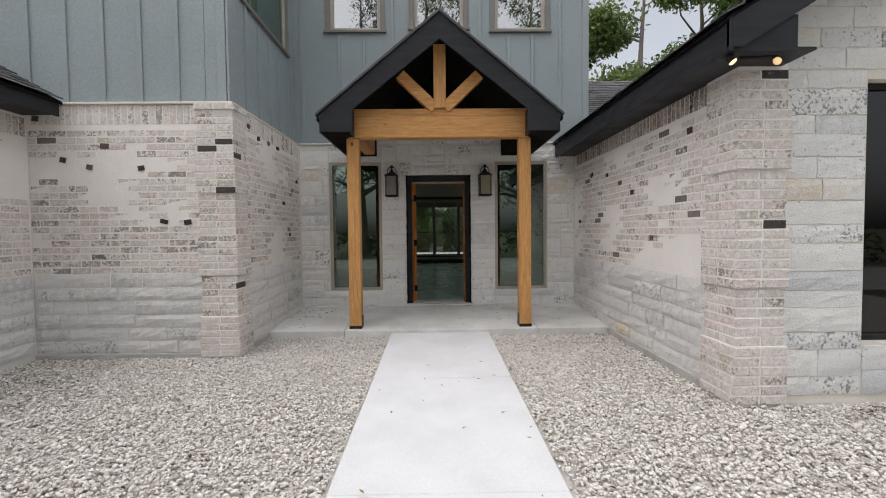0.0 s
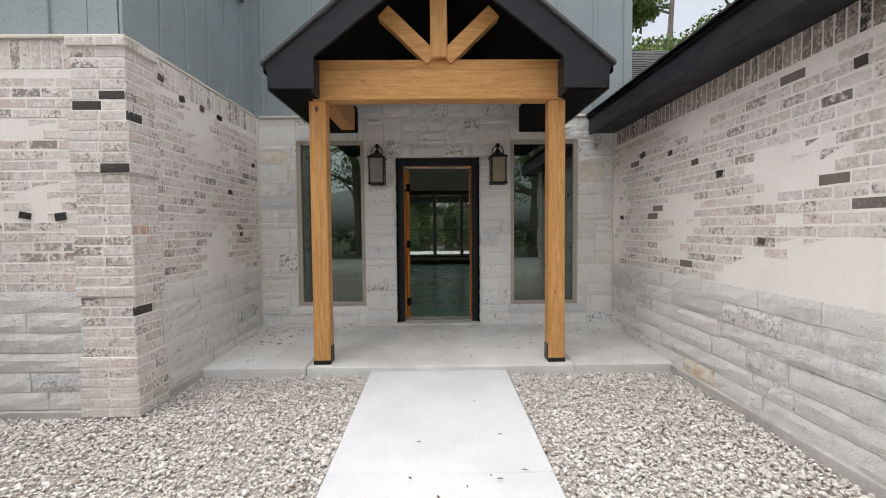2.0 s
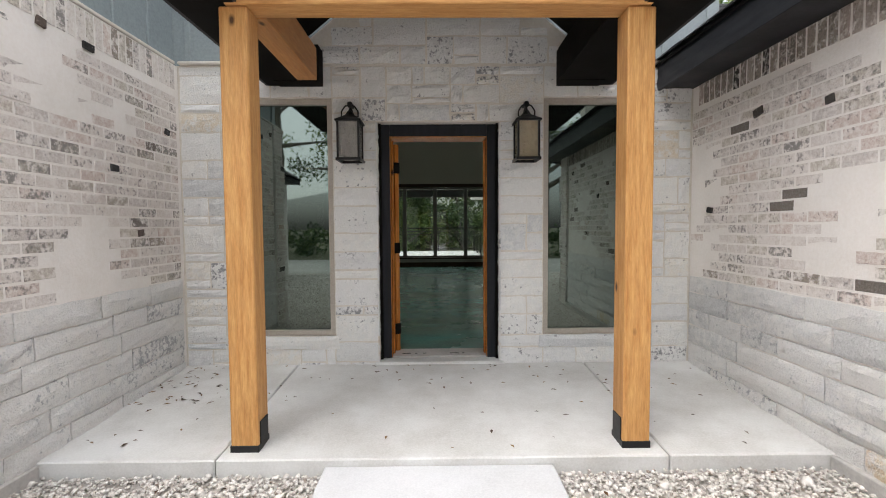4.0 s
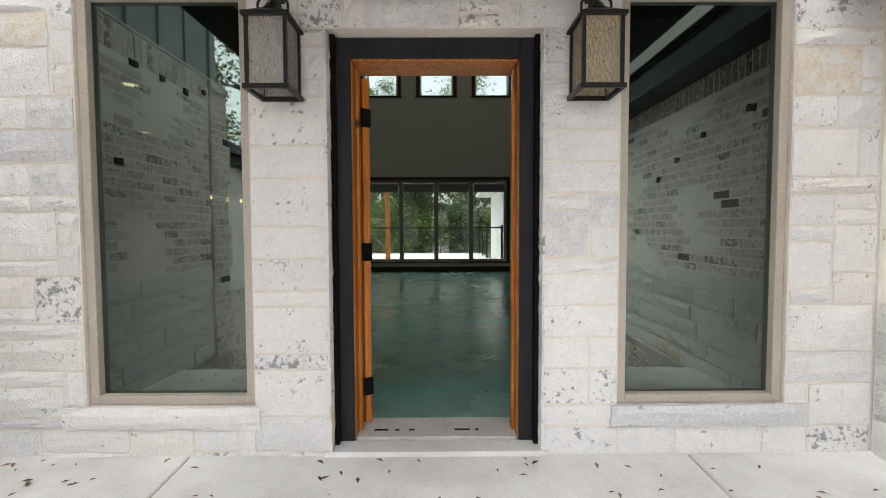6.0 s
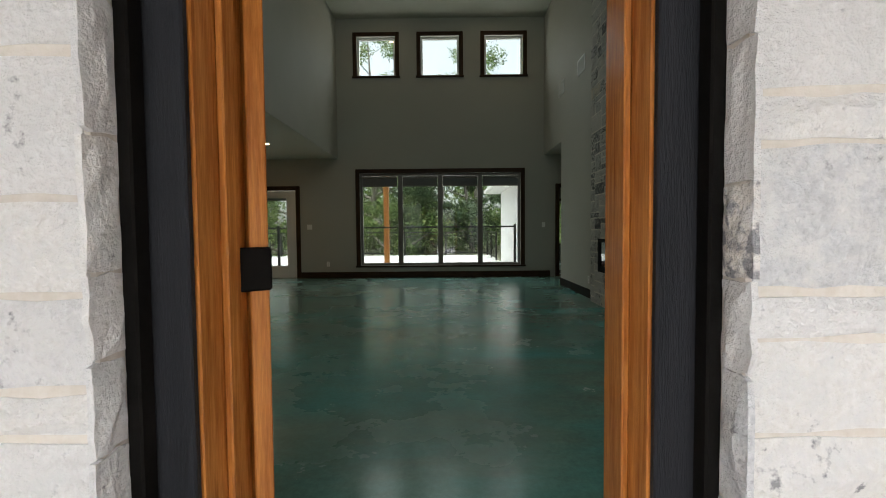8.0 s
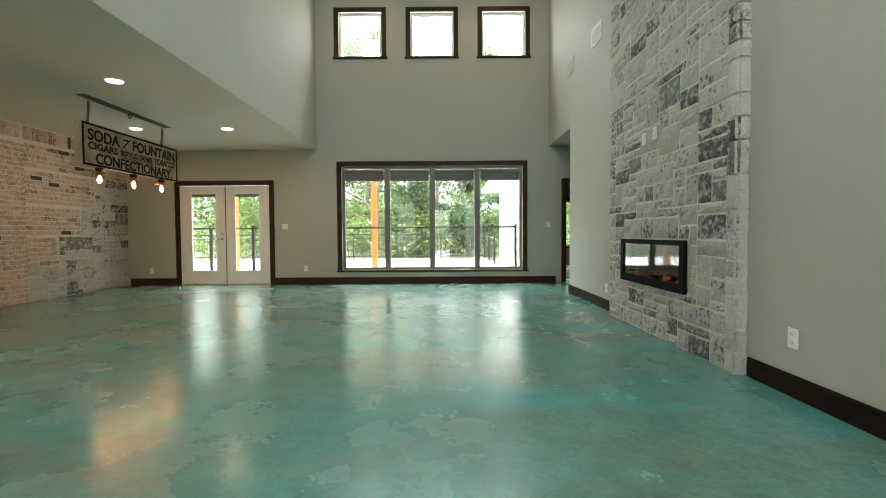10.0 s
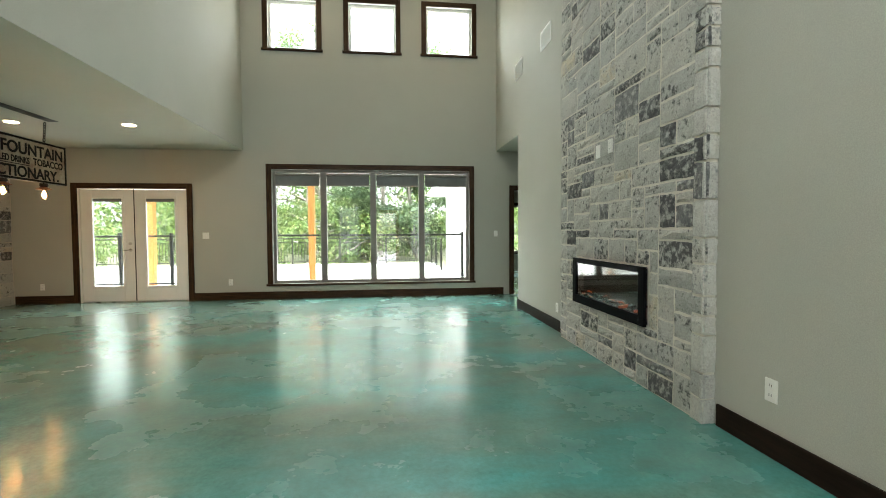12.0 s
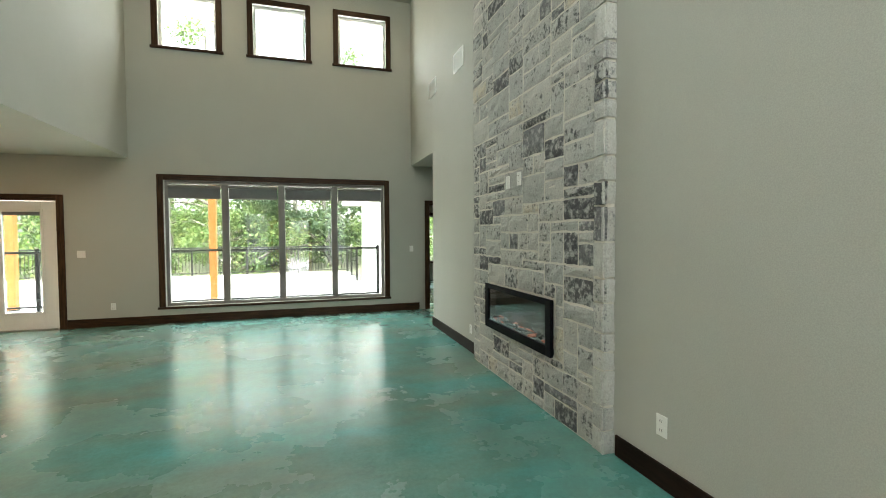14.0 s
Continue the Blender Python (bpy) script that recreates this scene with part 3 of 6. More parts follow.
def walkway():
    walk_ob = thing("walkway", (0, 0, 0), "smooth pale concrete front walk with sawn joints", "walkway", "", "structure")
    ys = [5.358, 3.57, 1.72, -0.22, -2.16, -3.4]
    level = lambda y: 0.03 - 0.05 * min(1, (5.358 - y) / 3.0)
    for a, b in zip(ys, ys[1:]):
        bm = boxed(-0.668, 0.65, b + 0.004, a, -0.1, 0, bevel=0.006)
        for v in bm.verts:
            if v.co.z > -0.05:
                v.co.z += level(v.co.y)
        part("slab", bm, M_concrete, walk_ob)
    return walk_ob


walkway()

porch_slab = thing("porch_floor", (0, 0, 0), "grey broom-finished concrete porch floor with saw cuts", "porch floor", "", "structure")
cuts = [-2.335, -1.30, 1.33, 2.325]
for a, b in zip(cuts, cuts[1:]):
    bm = boxed(a + 0.004, b - 0.004, 5.365, 6.95, -0.11, 0.0, bevel=0.008)
    for v in bm.verts:
        if v.co.z > -0.05:
            v.co.z += 0.07 + (v.co.y - 5.365) * 0.047
    part("slab", bm, M_slab, porch_slab)


def scatter(name, areas, per_m2, size, material, label, category, z, lift=0.012, flat=0.65, seed=3):
    """Loose stones or leaves over a flat bed, in one mesh."""
    r = np.random.default_rng(seed)
    ico = bmesh.new()
    bmesh.ops.create_icosphere(ico, subdivisions=1, radius=1)
    bv = np.array([v.co[:] for v in ico.verts])
    bf = np.array([[v.index for v in f.verts] for f in ico.faces])
    ico.free()
    pts = np.concatenate([np.stack([r.uniform(x0, x1, n), r.uniform(y0, y1, n)], 1) for x0, x1, y0, y1 in areas for n in [int((x1 - x0) * (y1 - y0) * per_m2)]])
    n = len(pts)
    a = r.uniform(0, 2 * np.pi, n)
    s = size * r.lognormal(0, 0.32, n)
    v = bv[None] * (1 + r.uniform(-0.28, 0.28, (n, len(bv), 1)))
    v = v * np.stack([s, s * r.uniform(0.6, 0.95, n), s * r.uniform(flat * 0.7, flat * 1.2, n)], 1)[:, None]
    t = r.normal(0, 0.35, n)
    y2, z2 = v[..., 1] * np.cos(t)[:, None] - v[..., 2] * np.sin(t)[:, None], v[..., 1] * np.sin(t)[:, None] + v[..., 2] * np.cos(t)[:, None]
    x3, y3 = v[..., 0] * np.cos(a)[:, None] - y2 * np.sin(a)[:, None], v[..., 0] * np.sin(a)[:, None] + y2 * np.cos(a)[:, None]
    z3 = z2 + z + r.uniform(0, lift, n)[:, None]
    co = np.stack([x3 + pts[:, :1], y3 + pts[:, 1:], z3], -1).reshape(-1, 3)
    f = (bf[None] + (np.arange(n) * len(bv))[:, None, None]).reshape(-1, 3)
    me = bpy.data.meshes.new(name)
    me.vertices.add(len(co))
    me.vertices.foreach_set("co", co.ravel())
    me.loops.add(f.size)
    me.loops.foreach_set("vertex_index", f.ravel().astype(np.int32))
    me.polygons.add(len(f))
    me.polygons.foreach_set("loop_start", np.arange(0, f.size, 3, dtype=np.int32))
    me.update(calc_edges=True)
    me.materials.append(material)
    return tagged(new(name, me), label, category, "", "stuff")


scatter("gravel", [(-4.60, -0.68, 1.0, 5.35), (0.665, 2.30, 1.0, 5.35), (2.30, 4.6, 0.6, 2.80)], 3000, 0.0108, M_gravel, "pale cream crushed limestone gravel beds", "gravel", -0.030, 0.024, seed=3)
scatter("far_gravel", [(-4.60, -0.68, -2.6, 1.0), (0.65, 4.6, -2.6, 0.7)], 500, 0.022, M_gravel, "pale cream crushed limestone gravel near the drive", "gravel", -0.030, 0.02, seed=4)

# ---- house front ----
DOOR = (-0.555, 0.555, 0.06, 2.352)
WIN_L, WIN_R = (-1.835, -0.955, 0.405, 2.565), (0.955, 1.84, 0.40, 2.565)
UPPER = [(-1.775, -0.94, 4.76, 5.75), (-0.375, 0.45, 4.80, 5.75), (0.98, 1.83, 4.76, 5.75)]

wall_front = setting("wall_front", holed("x", -2.56, 2.56, 6.93, 7.28, -0.1, 2.85, [DOOR, WIN_L, WIN_R]), M_lime_mortar, "pale limestone front wall laid as random ashlar", "wall")
wall_upper = setting("wall_upper", holed("x", -2.58, 2.555, 7.00, 7.28, 2.855, 6.6, UPPER), M_siding, "grey-green board and batten upper wall", "wall")
left_holes = [(5.0, 6.60, 4.24, 5.7)]
wall_wing_left = setting("wall_wing_left", boxed(-2.60, -2.32, 4.485, 6.925, -0.1, 2.84), M_mortar, "whitewashed brick side wall of the wing over limestone courses", "wall")
wall_wing_front = setting("wall_wing_front", boxed(-4.9, -2.605, 4.485, 4.78, -0.1, 2.84), M_mortar, "whitewashed brick front wall of the wing over limestone courses", "wall")
wall_wing_return = setting("wall_wing_return", boxed(-4.9, -4.60, -2.6, 4.48, -0.1, 2.80), M_mortar, "whitewashed brick return wall beside the gravel bed", "wall")
wall_garage_side = setting("wall_garage_side", boxed(2.31, 2.60, 3.17, 6.925, -0.1, 2.78), M_mortar, "whitewashed brick garage side wall over limestone courses", "wall")
FRONT_WIN = (3.38, 5.1, 0.45, 2.56)
wall_garage_front = setting("wall_garage_front", holed("x", 2.61, 9.0, 2.90, 3.165, -0.1, 4.6, [FRONT_WIN]), M_lime_mortar, "pale limestone gable wall with a tall dark window", "wall")
wall_siding_side = setting("wall_siding_side", holed("y", 4.545, 6.995, -2.64, -2.39, 2.845, 6.6, left_holes), M_siding, "grey-green board and batten side wall of the upper storey", "wall")
wall_siding_front = setting("wall_siding_front", boxed(-9.0, -2.645, 4.545, 4.79, 2.845, 6.6), M_siding, "grey-green board and batten front wall of the upper storey", "wall")


def cap(name, *a):
    setting(name, boxed(*a, bevel=0.006), M_lime_mortar, "pale sloped mortar cap along the masonry top", "trim")


cap("trim_1", -4.9, -2.31, 4.455, 4.545, 2.842, 2.868)
cap("trim_2", -2.41, -2.31, 4.55, 6.88, 2.846, 2.872)
cap("trim_3", -2.30, -1.215, 6.89, 6.995, 2.852, 2.878)
cap("trim_4", 1.255, 2.52, 6.89, 6.995, 2.852, 2.878)
part("gable_wall", prism(bmesh.new(), [(-1.20, 2.852), (1.24, 2.852), (1.24, 3.04), (0.85, 3.355), (-0.81, 3.355), (-1.20, 3.04)], 6.93, 6.975), M_lime_mortar, wall_front)


def batten(parent, *a):
    part("batten", boxed(*a, bevel=0.004), M_siding, parent)


for x in np.arange(-8.765, -2.8, 0.4135):
    batten(wall_siding_front, x, x + 0.055, 4.525, 4.547, 2.875, 6.6)
batten(wall_siding_front, -2.50, -2.40, 4.521, 4.547, 2.875, 6.6)
for y in np.arange(5.02, 6.9, 0.40):
    lo = 2.88
    beside = 5.03 < y < 6.81
    batten(wall_siding_side, -2.392, -2.37, y, y + 0.055, lo, 4.13 if beside else 6.6)
batten(wall_siding_side, -2.392, -2.365, 4.525, 4.635, 2.88, 6.6)
for x in (-2.28, -1.66, -1.24, -0.76, -0.28, 0.22, 0.70, 1.18, 1.58, 2.05):
    under = any(a - 0.08 < x < b + 0.02 for a, b, _, _ in UPPER)
    batten(wall_upper, x, x + 0.05, 6.978, 7.002, 2.885, 4.675 if under else 6.6)
batten(wall_upper, 2.455, 2.56, 6.974, 7.002, 2.885, 6.6)


def framed_window(name, axis, hole, face, depth, frame_w, mat_v, mat_x, glass, label, trim=0.0, trim_mats=None, trim_face=None, mullions=(), out=-1, mid_mat=None):
    """A fixed window in a wall's opening: frame bars, panes, and a flat casing round it where it has one."""
    u0, u1, z0, z1 = hole
    ob = thing(name, (0, 0, 0), label, "window", "", "structure")

    def bx(*a, bevel=0.003):
        a0, a1, v0, v1, b0, b1 = a
        return boxed(a0, a1, v0, v1, b0, b1, bevel=bevel) if axis == "x" else boxed(v0, v1, a0, a1, b0, b1, bevel=bevel)

    f, g = face, face + depth
    e = 0.002
    part("frame_side", bx(u0 + e, u0 + frame_w, f, g, z0 + e, z1 - e), mat_v, ob)
    part("frame_side", bx(u1 - frame_w, u1 - e, f, g, z0 + e, z1 - e), mat_v, ob)
    part("frame_rail", bx(u0 + frame_w, u1 - frame_w, f, g, z0 + e, z0 + frame_w), mat_x, ob)
    part("frame_rail", bx(u0 + frame_w, u1 - frame_w, f, g, z1 - frame_w, z1 - e), mat_x, ob)
    edges = [u0 + frame_w]
    for c, w in mullions:
        part("mullion", bx(c - w / 2, c + w / 2, f, g, z0 + frame_w, z1 - frame_w), mid_mat or mat_v, ob)
        edges += [c - w / 2, c + w / 2]
    edges.append(u1 - frame_w)
    for a, b in zip(edges[::2], edges[1::2]):
        p = part("pane", bx(a - 0.004, b + 0.004, (f + g) / 2 - 0.003, (f + g) / 2 + 0.003, z0 + frame_w - 0.004, z1 - frame_w + 0.004, bevel=0), glass, ob)
        p.visible_shadow = False
    if trim:
        tv, tx = trim_mats
        a, b = sorted((trim_face, trim_face + 0.022 * out))
        part("casing_side", bx(u0 - trim, u0, a, b, z0, z1 + trim), tv, ob)
        part("casing_side", bx(u1, u1 + trim, a, b, z0, z1 + trim), tv, ob)
        part("casing_head", bx(u0, u1, a, b, z1, z1 + trim), tx, ob)
        a2, b2 = sorted((trim_face, trim_face + 0.045 * out))
        part("sill", bx(u0 - trim - 0.02, u1 + trim + 0.02, a2, b2, z0 - 0.04, z0), tx, ob)
    return ob


for i, h in enumerate((WIN_L, WIN_R)):
    framed_window(f"window_{i + 1}", "x", h, 6.952, 0.09, 0.05, M_frame, M_frame, M_glass_front, "tall fixed sidelight window in a taupe metal frame")
for i, h in enumerate(UPPER):
    framed_window(f"window_{i + 3}", "x", h, 7.02, 0.07, 0.055, M_frame, M_frame, M_glass_upper, "square upper window mirroring sky, with a dark grey surround", 0.085, (M_frame_grey, M_frame_grey), 6.999)
framed_window("window_6", "y", left_holes[0], -2.45, 0.05, 0.05, M_frame, M_frame, M_glass_front, "upper side window with a dark grey surround", 0.085, (M_frame_grey, M_frame_grey), -2.389, out=1)
framed_window("window_7", "x", FRONT_WIN, 2.99, 0.07, 0.05, M_black, M_black, M_glass_dark, "tall dark window in the limestone gable wall")
# black panel added behind the glass, standing in for the unlit room's darkness
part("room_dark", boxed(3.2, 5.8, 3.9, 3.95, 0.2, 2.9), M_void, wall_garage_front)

# stone ledges under the sidelights
for x0, x1 in ((-1.95, -0.92), (0.92, 1.96)):
    s = piece("sill_stone", stone_mesh("sill_stone", x1 - x0, 0.115, 0.035, M_lime, x0, 0.006, 8, 3), wall_front, wall_frame((x1, 6.93, 0.29), (-1, 0, 0), (0, -1, 0)))

# ---- entrance door ----
frame_ob = thing("door_1", (0, 0, 0), "entrance doorway with charcoal outer casing and amber wooden jambs", "doorway", "", "structure")
for s in (-1, 1):
    a, b = sorted((s * 0.553, s * 0.452))
    part("casing", boxed(a, b, 7.03, 7.052, 0.165, 2.350, bevel=0.004), M_casing, frame_ob)
    a, b = sorted((s * 0.553, s * 0.525))
    part("bead", boxed(a, b, 6.985, 7.029, 0.165, 2.350, bevel=0.004), M_void, frame_ob)
    a, b = sorted((s * 0.552, s * 0.447))
    part("jamb", boxed(a, b, 7.053, 7.30, FLOOR, 2.238, bevel=0.003), M_stain, frame_ob)
    a, b = sorted((s * 0.446, s * 0.430))
    part("door_stop", boxed(a, b, 7.14, 7.20, FLOOR, 2.225, bevel=0.003), M_stain, frame_ob)
part("casing_head", boxed(-0.451, 0.451, 7.03, 7.052, 2.244, 2.350, bevel=0.004), M_casing, frame_ob)
part("jamb_head", boxed(-0.446, 0.446, 7.053, 7.30, 2.238, 2.252, bevel=0.003), M_stain, frame_ob)
part("jamb_fill", boxed(-0.552, 0.552, 7.053, 7.28, 2.252, 2.350), M_stain, frame_ob)
thr = part("threshold", boxed(-0.446, 0.446, 7.053, 7.31, 0.135, 0.178, bevel=0.004), M_foot, frame_ob, "grey film-covered threshold strip")
for x, w in ((-0.36, 0.08), (-0.24, 0.025), (-0.16, 0.03), (0.10, 0.09), (0.22, 0.02)):
    part("print_bar", boxed(x, x + w, 7.13, 7.15, 0.1775, 0.1795), M_void, thr)
part("sill_block", boxed(-0.60, 0.60, 6.90, 7.052, 0.03, 0.164, bevel=0.012), M_slab, frame_ob)

leaf = thing("entrance_door", (-0.43, 7.25, FLOOR + 0.012), "amber-stained wooden entrance door swung open into the room", "door")
leaf.matrix_basis = pose(-0.388, 7.26, FLOOR + 0.012, 0, 0, 36)
part("stile", boxed(-0.045, 0, 0.0, 0.11, 0, 2.03, bevel=0.003), M_stain, leaf)
part("stile", boxed(-0.045, 0, 0.79, 0.90, 0, 2.03, bevel=0.003), M_stain, leaf)
part("bottom_rail", boxed(-0.045, 0, 0.11, 0.79, 0, 0.24, bevel=0.003), M_stain, leaf)
part("top_rail", boxed(-0.045, 0, 0.11, 0.79, 1.91, 2.03, bevel=0.003), M_stain, leaf)
part("lock_rail", boxed(-0.045, 0, 0.11, 0.79, 0.85, 0.97, bevel=0.003), M_stain, leaf)
part("panel", boxed(-0.034, -0.012, 0.11, 0.79, 0.24, 0.85), M_stain, leaf)
part("pane", boxed(-0.026, -0.02, 0.11, 0.79, 0.97, 1.91), M_glass, leaf)
for z in (0.22, 1.02, 1.80):
    part("hinge", boxed(-0.085, 0.004, -0.014, 0.004, z - 0.05, z + 0.055, bevel=0.005), M_void, leaf, "black hinge plate")
bm = rod(bmesh.new(), (0.0, 0.84, 0.92), (0.055, 0.84, 0.92), 0.02)
spin(bm, [(0.012, 0), (0.028, 0.01), (0.03, 0.03), (0.012, 0.045)], 12, Matrix.Translation((0.05, 0.84, 0.92)) @ Matrix.Rotation(math.pi / 2, 4, "Y"))
part("door_knob", bm, M_black, leaf)

# ---- porch ----
porch = thing("porch_roof", (0, 0, 0), "cedar timber gable porch with charcoal fascia and shingled roof", "porch roof")
PF, PB = 5.115, 6.90
CX, APEX, EAVE, HALF = 0.02, 4.15, 2.872, 1.55
SL = (APEX - EAVE) / HALF
for s in (-1, 1):
    x = lambda d: CX + s * d
    rake = [(x(0), APEX), (x(HALF), EAVE), (x(HALF - 0.05), EAVE - 0.20), (x(HALF - 0.43), EAVE - 0.20), (x(HALF - 0.43), EAVE + 0.08), (x(0), APEX - 0.315)]
    part("rake_fascia", prism(bmesh.new(), rake, PF, PF + 0.04), M_fascia, porch)
    deck = [(x(0), APEX + 0.012), (x(HALF + 0.03), EAVE - 0.01), (x(HALF + 0.03), EAVE - 0.05), (x(0), APEX - 0.05)]
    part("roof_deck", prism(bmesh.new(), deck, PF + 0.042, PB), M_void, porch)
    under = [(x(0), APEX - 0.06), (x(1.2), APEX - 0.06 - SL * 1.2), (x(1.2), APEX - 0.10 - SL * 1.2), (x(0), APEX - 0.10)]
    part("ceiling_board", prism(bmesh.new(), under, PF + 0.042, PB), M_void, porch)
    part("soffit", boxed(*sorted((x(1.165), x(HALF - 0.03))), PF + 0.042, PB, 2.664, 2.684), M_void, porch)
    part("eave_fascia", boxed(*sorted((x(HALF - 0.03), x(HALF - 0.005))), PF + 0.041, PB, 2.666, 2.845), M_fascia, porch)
    # near-black box added for the shaded underside of beam and soffit at the wall
    part("shaded_underside", boxed(*sorted((x(1.04), x(1.42))), 6.74, PB, 2.655, 2.96), M_void, porch)
    part("return_side", boxed(*sorted((x(1.146), x(1.164))), PF + 0.042, 5.42, 2.664, 3.0), M_fascia, porch)
    sh = part("shingle_edge", prism(bmesh.new(), [(x(-0.0), APEX + 0.05), (x(HALF + 0.03), EAVE + 0.022), (x(HALF + 0.03), EAVE - 0.005), (x(0), APEX + 0.016)], PF - 0.03, PF + 0.25), M_shingle, porch)
    bm = bmesh.new()
    r2 = random.Random(5 + s)
    for k in range(13):
        d0, d1 = HALF + 0.03 - k * 0.13, HALF + 0.03 - (k + 1) * 0.13 - 0.03
        y = PF + 0.22
        while y < PB:
            w = r2.uniform(0.12, 0.3)
            z0, z1 = EAVE + (HALF - d0) * SL + 0.03, EAVE + (HALF - max(d1, 0)) * SL + 0.018
            t = r2.uniform(0.008, 0.016)
            y1 = min(y + w - 0.006, PB)
            q = [(x(d0), y, z0), (x(d0), y1, z0), (x(max(d1, 0)), y1, z1), (x(max(d1, 0)), y, z1)]
            lo = [bm.verts.new(p) for p in q]
            hi = [bm.verts.new((p[0], p[1], p[2] + t)) for p in q]
            bm.faces.new(hi)
            for i in range(4):
                bm.faces.new((lo[i], lo[(i + 1) % 4], hi[(i + 1) % 4], hi[i]))
            y += w
    bmesh.ops.recalc_face_normals(bm, faces=bm.faces)
    tagged(part("shingles", bm, M_shingle, porch), kind="stuff")
    post_x = -1.161 if s < 0 else 1.168
    part("post", boxed(post_x - 0.081, post_x + 0.081, 5.447, 5.607, 0.10, 2.655, bevel=0.007), M_cedar, porch, "knotty cedar post")
    bk = part("post_base", boxed(post_x - 0.085, post_x + 0.085, 5.443, 5.611, 0.072, 0.115, bevel=0.003), M_black, porch, "black steel post shoe")
    part("bracket", boxed(*sorted((post_x - s * 0.081, post_x - s * 0.089)), 5.47, 5.585, 0.115, 0.25, bevel=0.002), M_black, porch)
    # right beam's shade is put into its colour: near-black, its left twin cedar
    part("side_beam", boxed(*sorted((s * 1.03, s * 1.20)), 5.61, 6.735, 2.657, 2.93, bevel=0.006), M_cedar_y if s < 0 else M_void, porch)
    a = (CX + s * 0.065, 3.045)
    b = (CX + s * 0.53, 3.49)
    nx, nz = -(b[1] - a[1]), (b[0] - a[0])
    ln = math.hypot(nx, nz)
    nx, nz = nx / ln * 0.072, nz / ln * 0.072
    part("brace", prism(bmesh.new(), [(a[0] + nx, a[1] + nz), (b[0] + nx, b[1] + nz), (b[0] - nx, b[1] - nz), (a[0] - nx, a[1] - nz)], 5.42, 5.55), M_cedar_x, porch)
part("beam", boxed(-1.205, 1.225, 5.425, 5.605, 2.657, 2.945, bevel=0.008), M_cedar_x, porch)
part("beam_cap", boxed(-1.205, 1.225, 5.455, 5.605, 2.947, 3.045, bevel=0.006), M_cedar_x, porch)
# near-black board added to make the gable's inside black above the stone
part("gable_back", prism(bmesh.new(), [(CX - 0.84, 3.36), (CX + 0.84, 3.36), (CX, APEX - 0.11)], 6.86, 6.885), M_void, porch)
part("king_post", boxed(CX - 0.082, CX + 0.082, 5.40, 5.56, 3.047, 3.88, bevel=0.006), M_cedar, porch)

# ---- lanterns ----


def lantern(loc, label, seeded):
    """Iron box lantern on a wall arm; its back is at y = 0, its front towards -y."""
    ob = thing("wall_lantern", loc, label, "wall lantern", "lanterns by the entrance")
    ob.scale = (0.84, 0.9, 1.0)
    part("back_plate", boxed(-0.055, 0.055, -0.018, 0, 0.20, 0.42, bevel=0.005), M_black, ob)
    bm = rod(bmesh.new(), (0, -0.01, 0.40), (0, -0.05, 0.46), 0.012)
    rod(bm, (0, -0.05, 0.46), (0, -0.12, 0.475), 0.012)
    rod(bm, (0, -0.12, 0.475), (0, -0.16, 0.43), 0.012)
    part("arm", bm, M_black, ob)
    bm = bmesh.new()
    spin(bm, [(0.02, 0.435), (0.035, 0.42), (0.05, 0.40), (0.065, 0.39)], 8, Matrix.Translation((0, -0.15, 0)))
    part("finial", bm, M_black, ob)
    for sx in (-1, 1):
        bm = rod(bmesh.new(), (sx * 0.085, -0.15, 0.385), (sx * 0.085, -0.15, 0.43), 0.007)
        rod(bm, (sx * 0.085, -0.15, 0.43), (sx * 0.05, -0.15, 0.475), 0.007)
        rod(bm, (sx * 0.05, -0.15, 0.475), (0, -0.15, 0.49), 0.007)
        part("bail", bm, M_black, ob)
    bm = boxed(-0.024, 0.024, -0.165, -0.13, 0.465, 0.515, bevel=0.01)
    box(bm, -0.022, 0.022, -0.135, -0.01, 0.485, 0.512, 0.004)
    part("strap", bm, M_black, ob)
    bm = bmesh.new()
    bmesh.ops.create_cone(bm, cap_ends=True, segments=4, radius1=0.175, radius2=0.055, depth=0.05, matrix=Matrix.Translation((0, -0.15, 0.37)) @ Matrix.Rotation(math.pi / 4, 4, "Z"))
    box(bm, -0.13, 0.13, -0.28, -0.02, 0.328, 0.346, 0.003)
    part("roof", bm, M_black, ob)
    for sx in (-1, 1):
        for sy in (-1, 1):
            part("corner_bar", boxed(sx * 0.105 - 0.01, sx * 0.105 + 0.01, -0.15 + sy * 0.105 - 0.01, -0.15 + sy * 0.105 + 0.01, 0.02, 0.33), M_black, ob)
    bm = boxed(-0.125, 0.125, -0.275, -0.255, 0.0, 0.022)
    box(bm, -0.125, 0.125, -0.045, -0.025, 0.0, 0.022)
    box(bm, -0.125, -0.105, -0.255, -0.045, 0.0, 0.022)
    box(bm, 0.105, 0.125, -0.255, -0.045, 0.0, 0.022)
    part("base_ring", bm, M_black, ob)
    for a in ((-0.098, 0.098, -0.253, -0.249), (-0.098, 0.098, -0.051, -0.047)):
        part("pane", boxed(*a, 0.022, 0.328), seeded, ob, "rippled seeded glass")
    for a in ((-0.103, -0.099, -0.246, -0.054), (0.099, 0.103, -0.246, -0.054)):
        part("pane", boxed(*a, 0.022, 0.328), seeded, ob, "rippled seeded glass")
    bm = rod(bmesh.new(), (0, -0.15, 0.32), (0, -0.15, 0.22), 0.018)
    part("socket", bm, M_black, ob)
    return ob


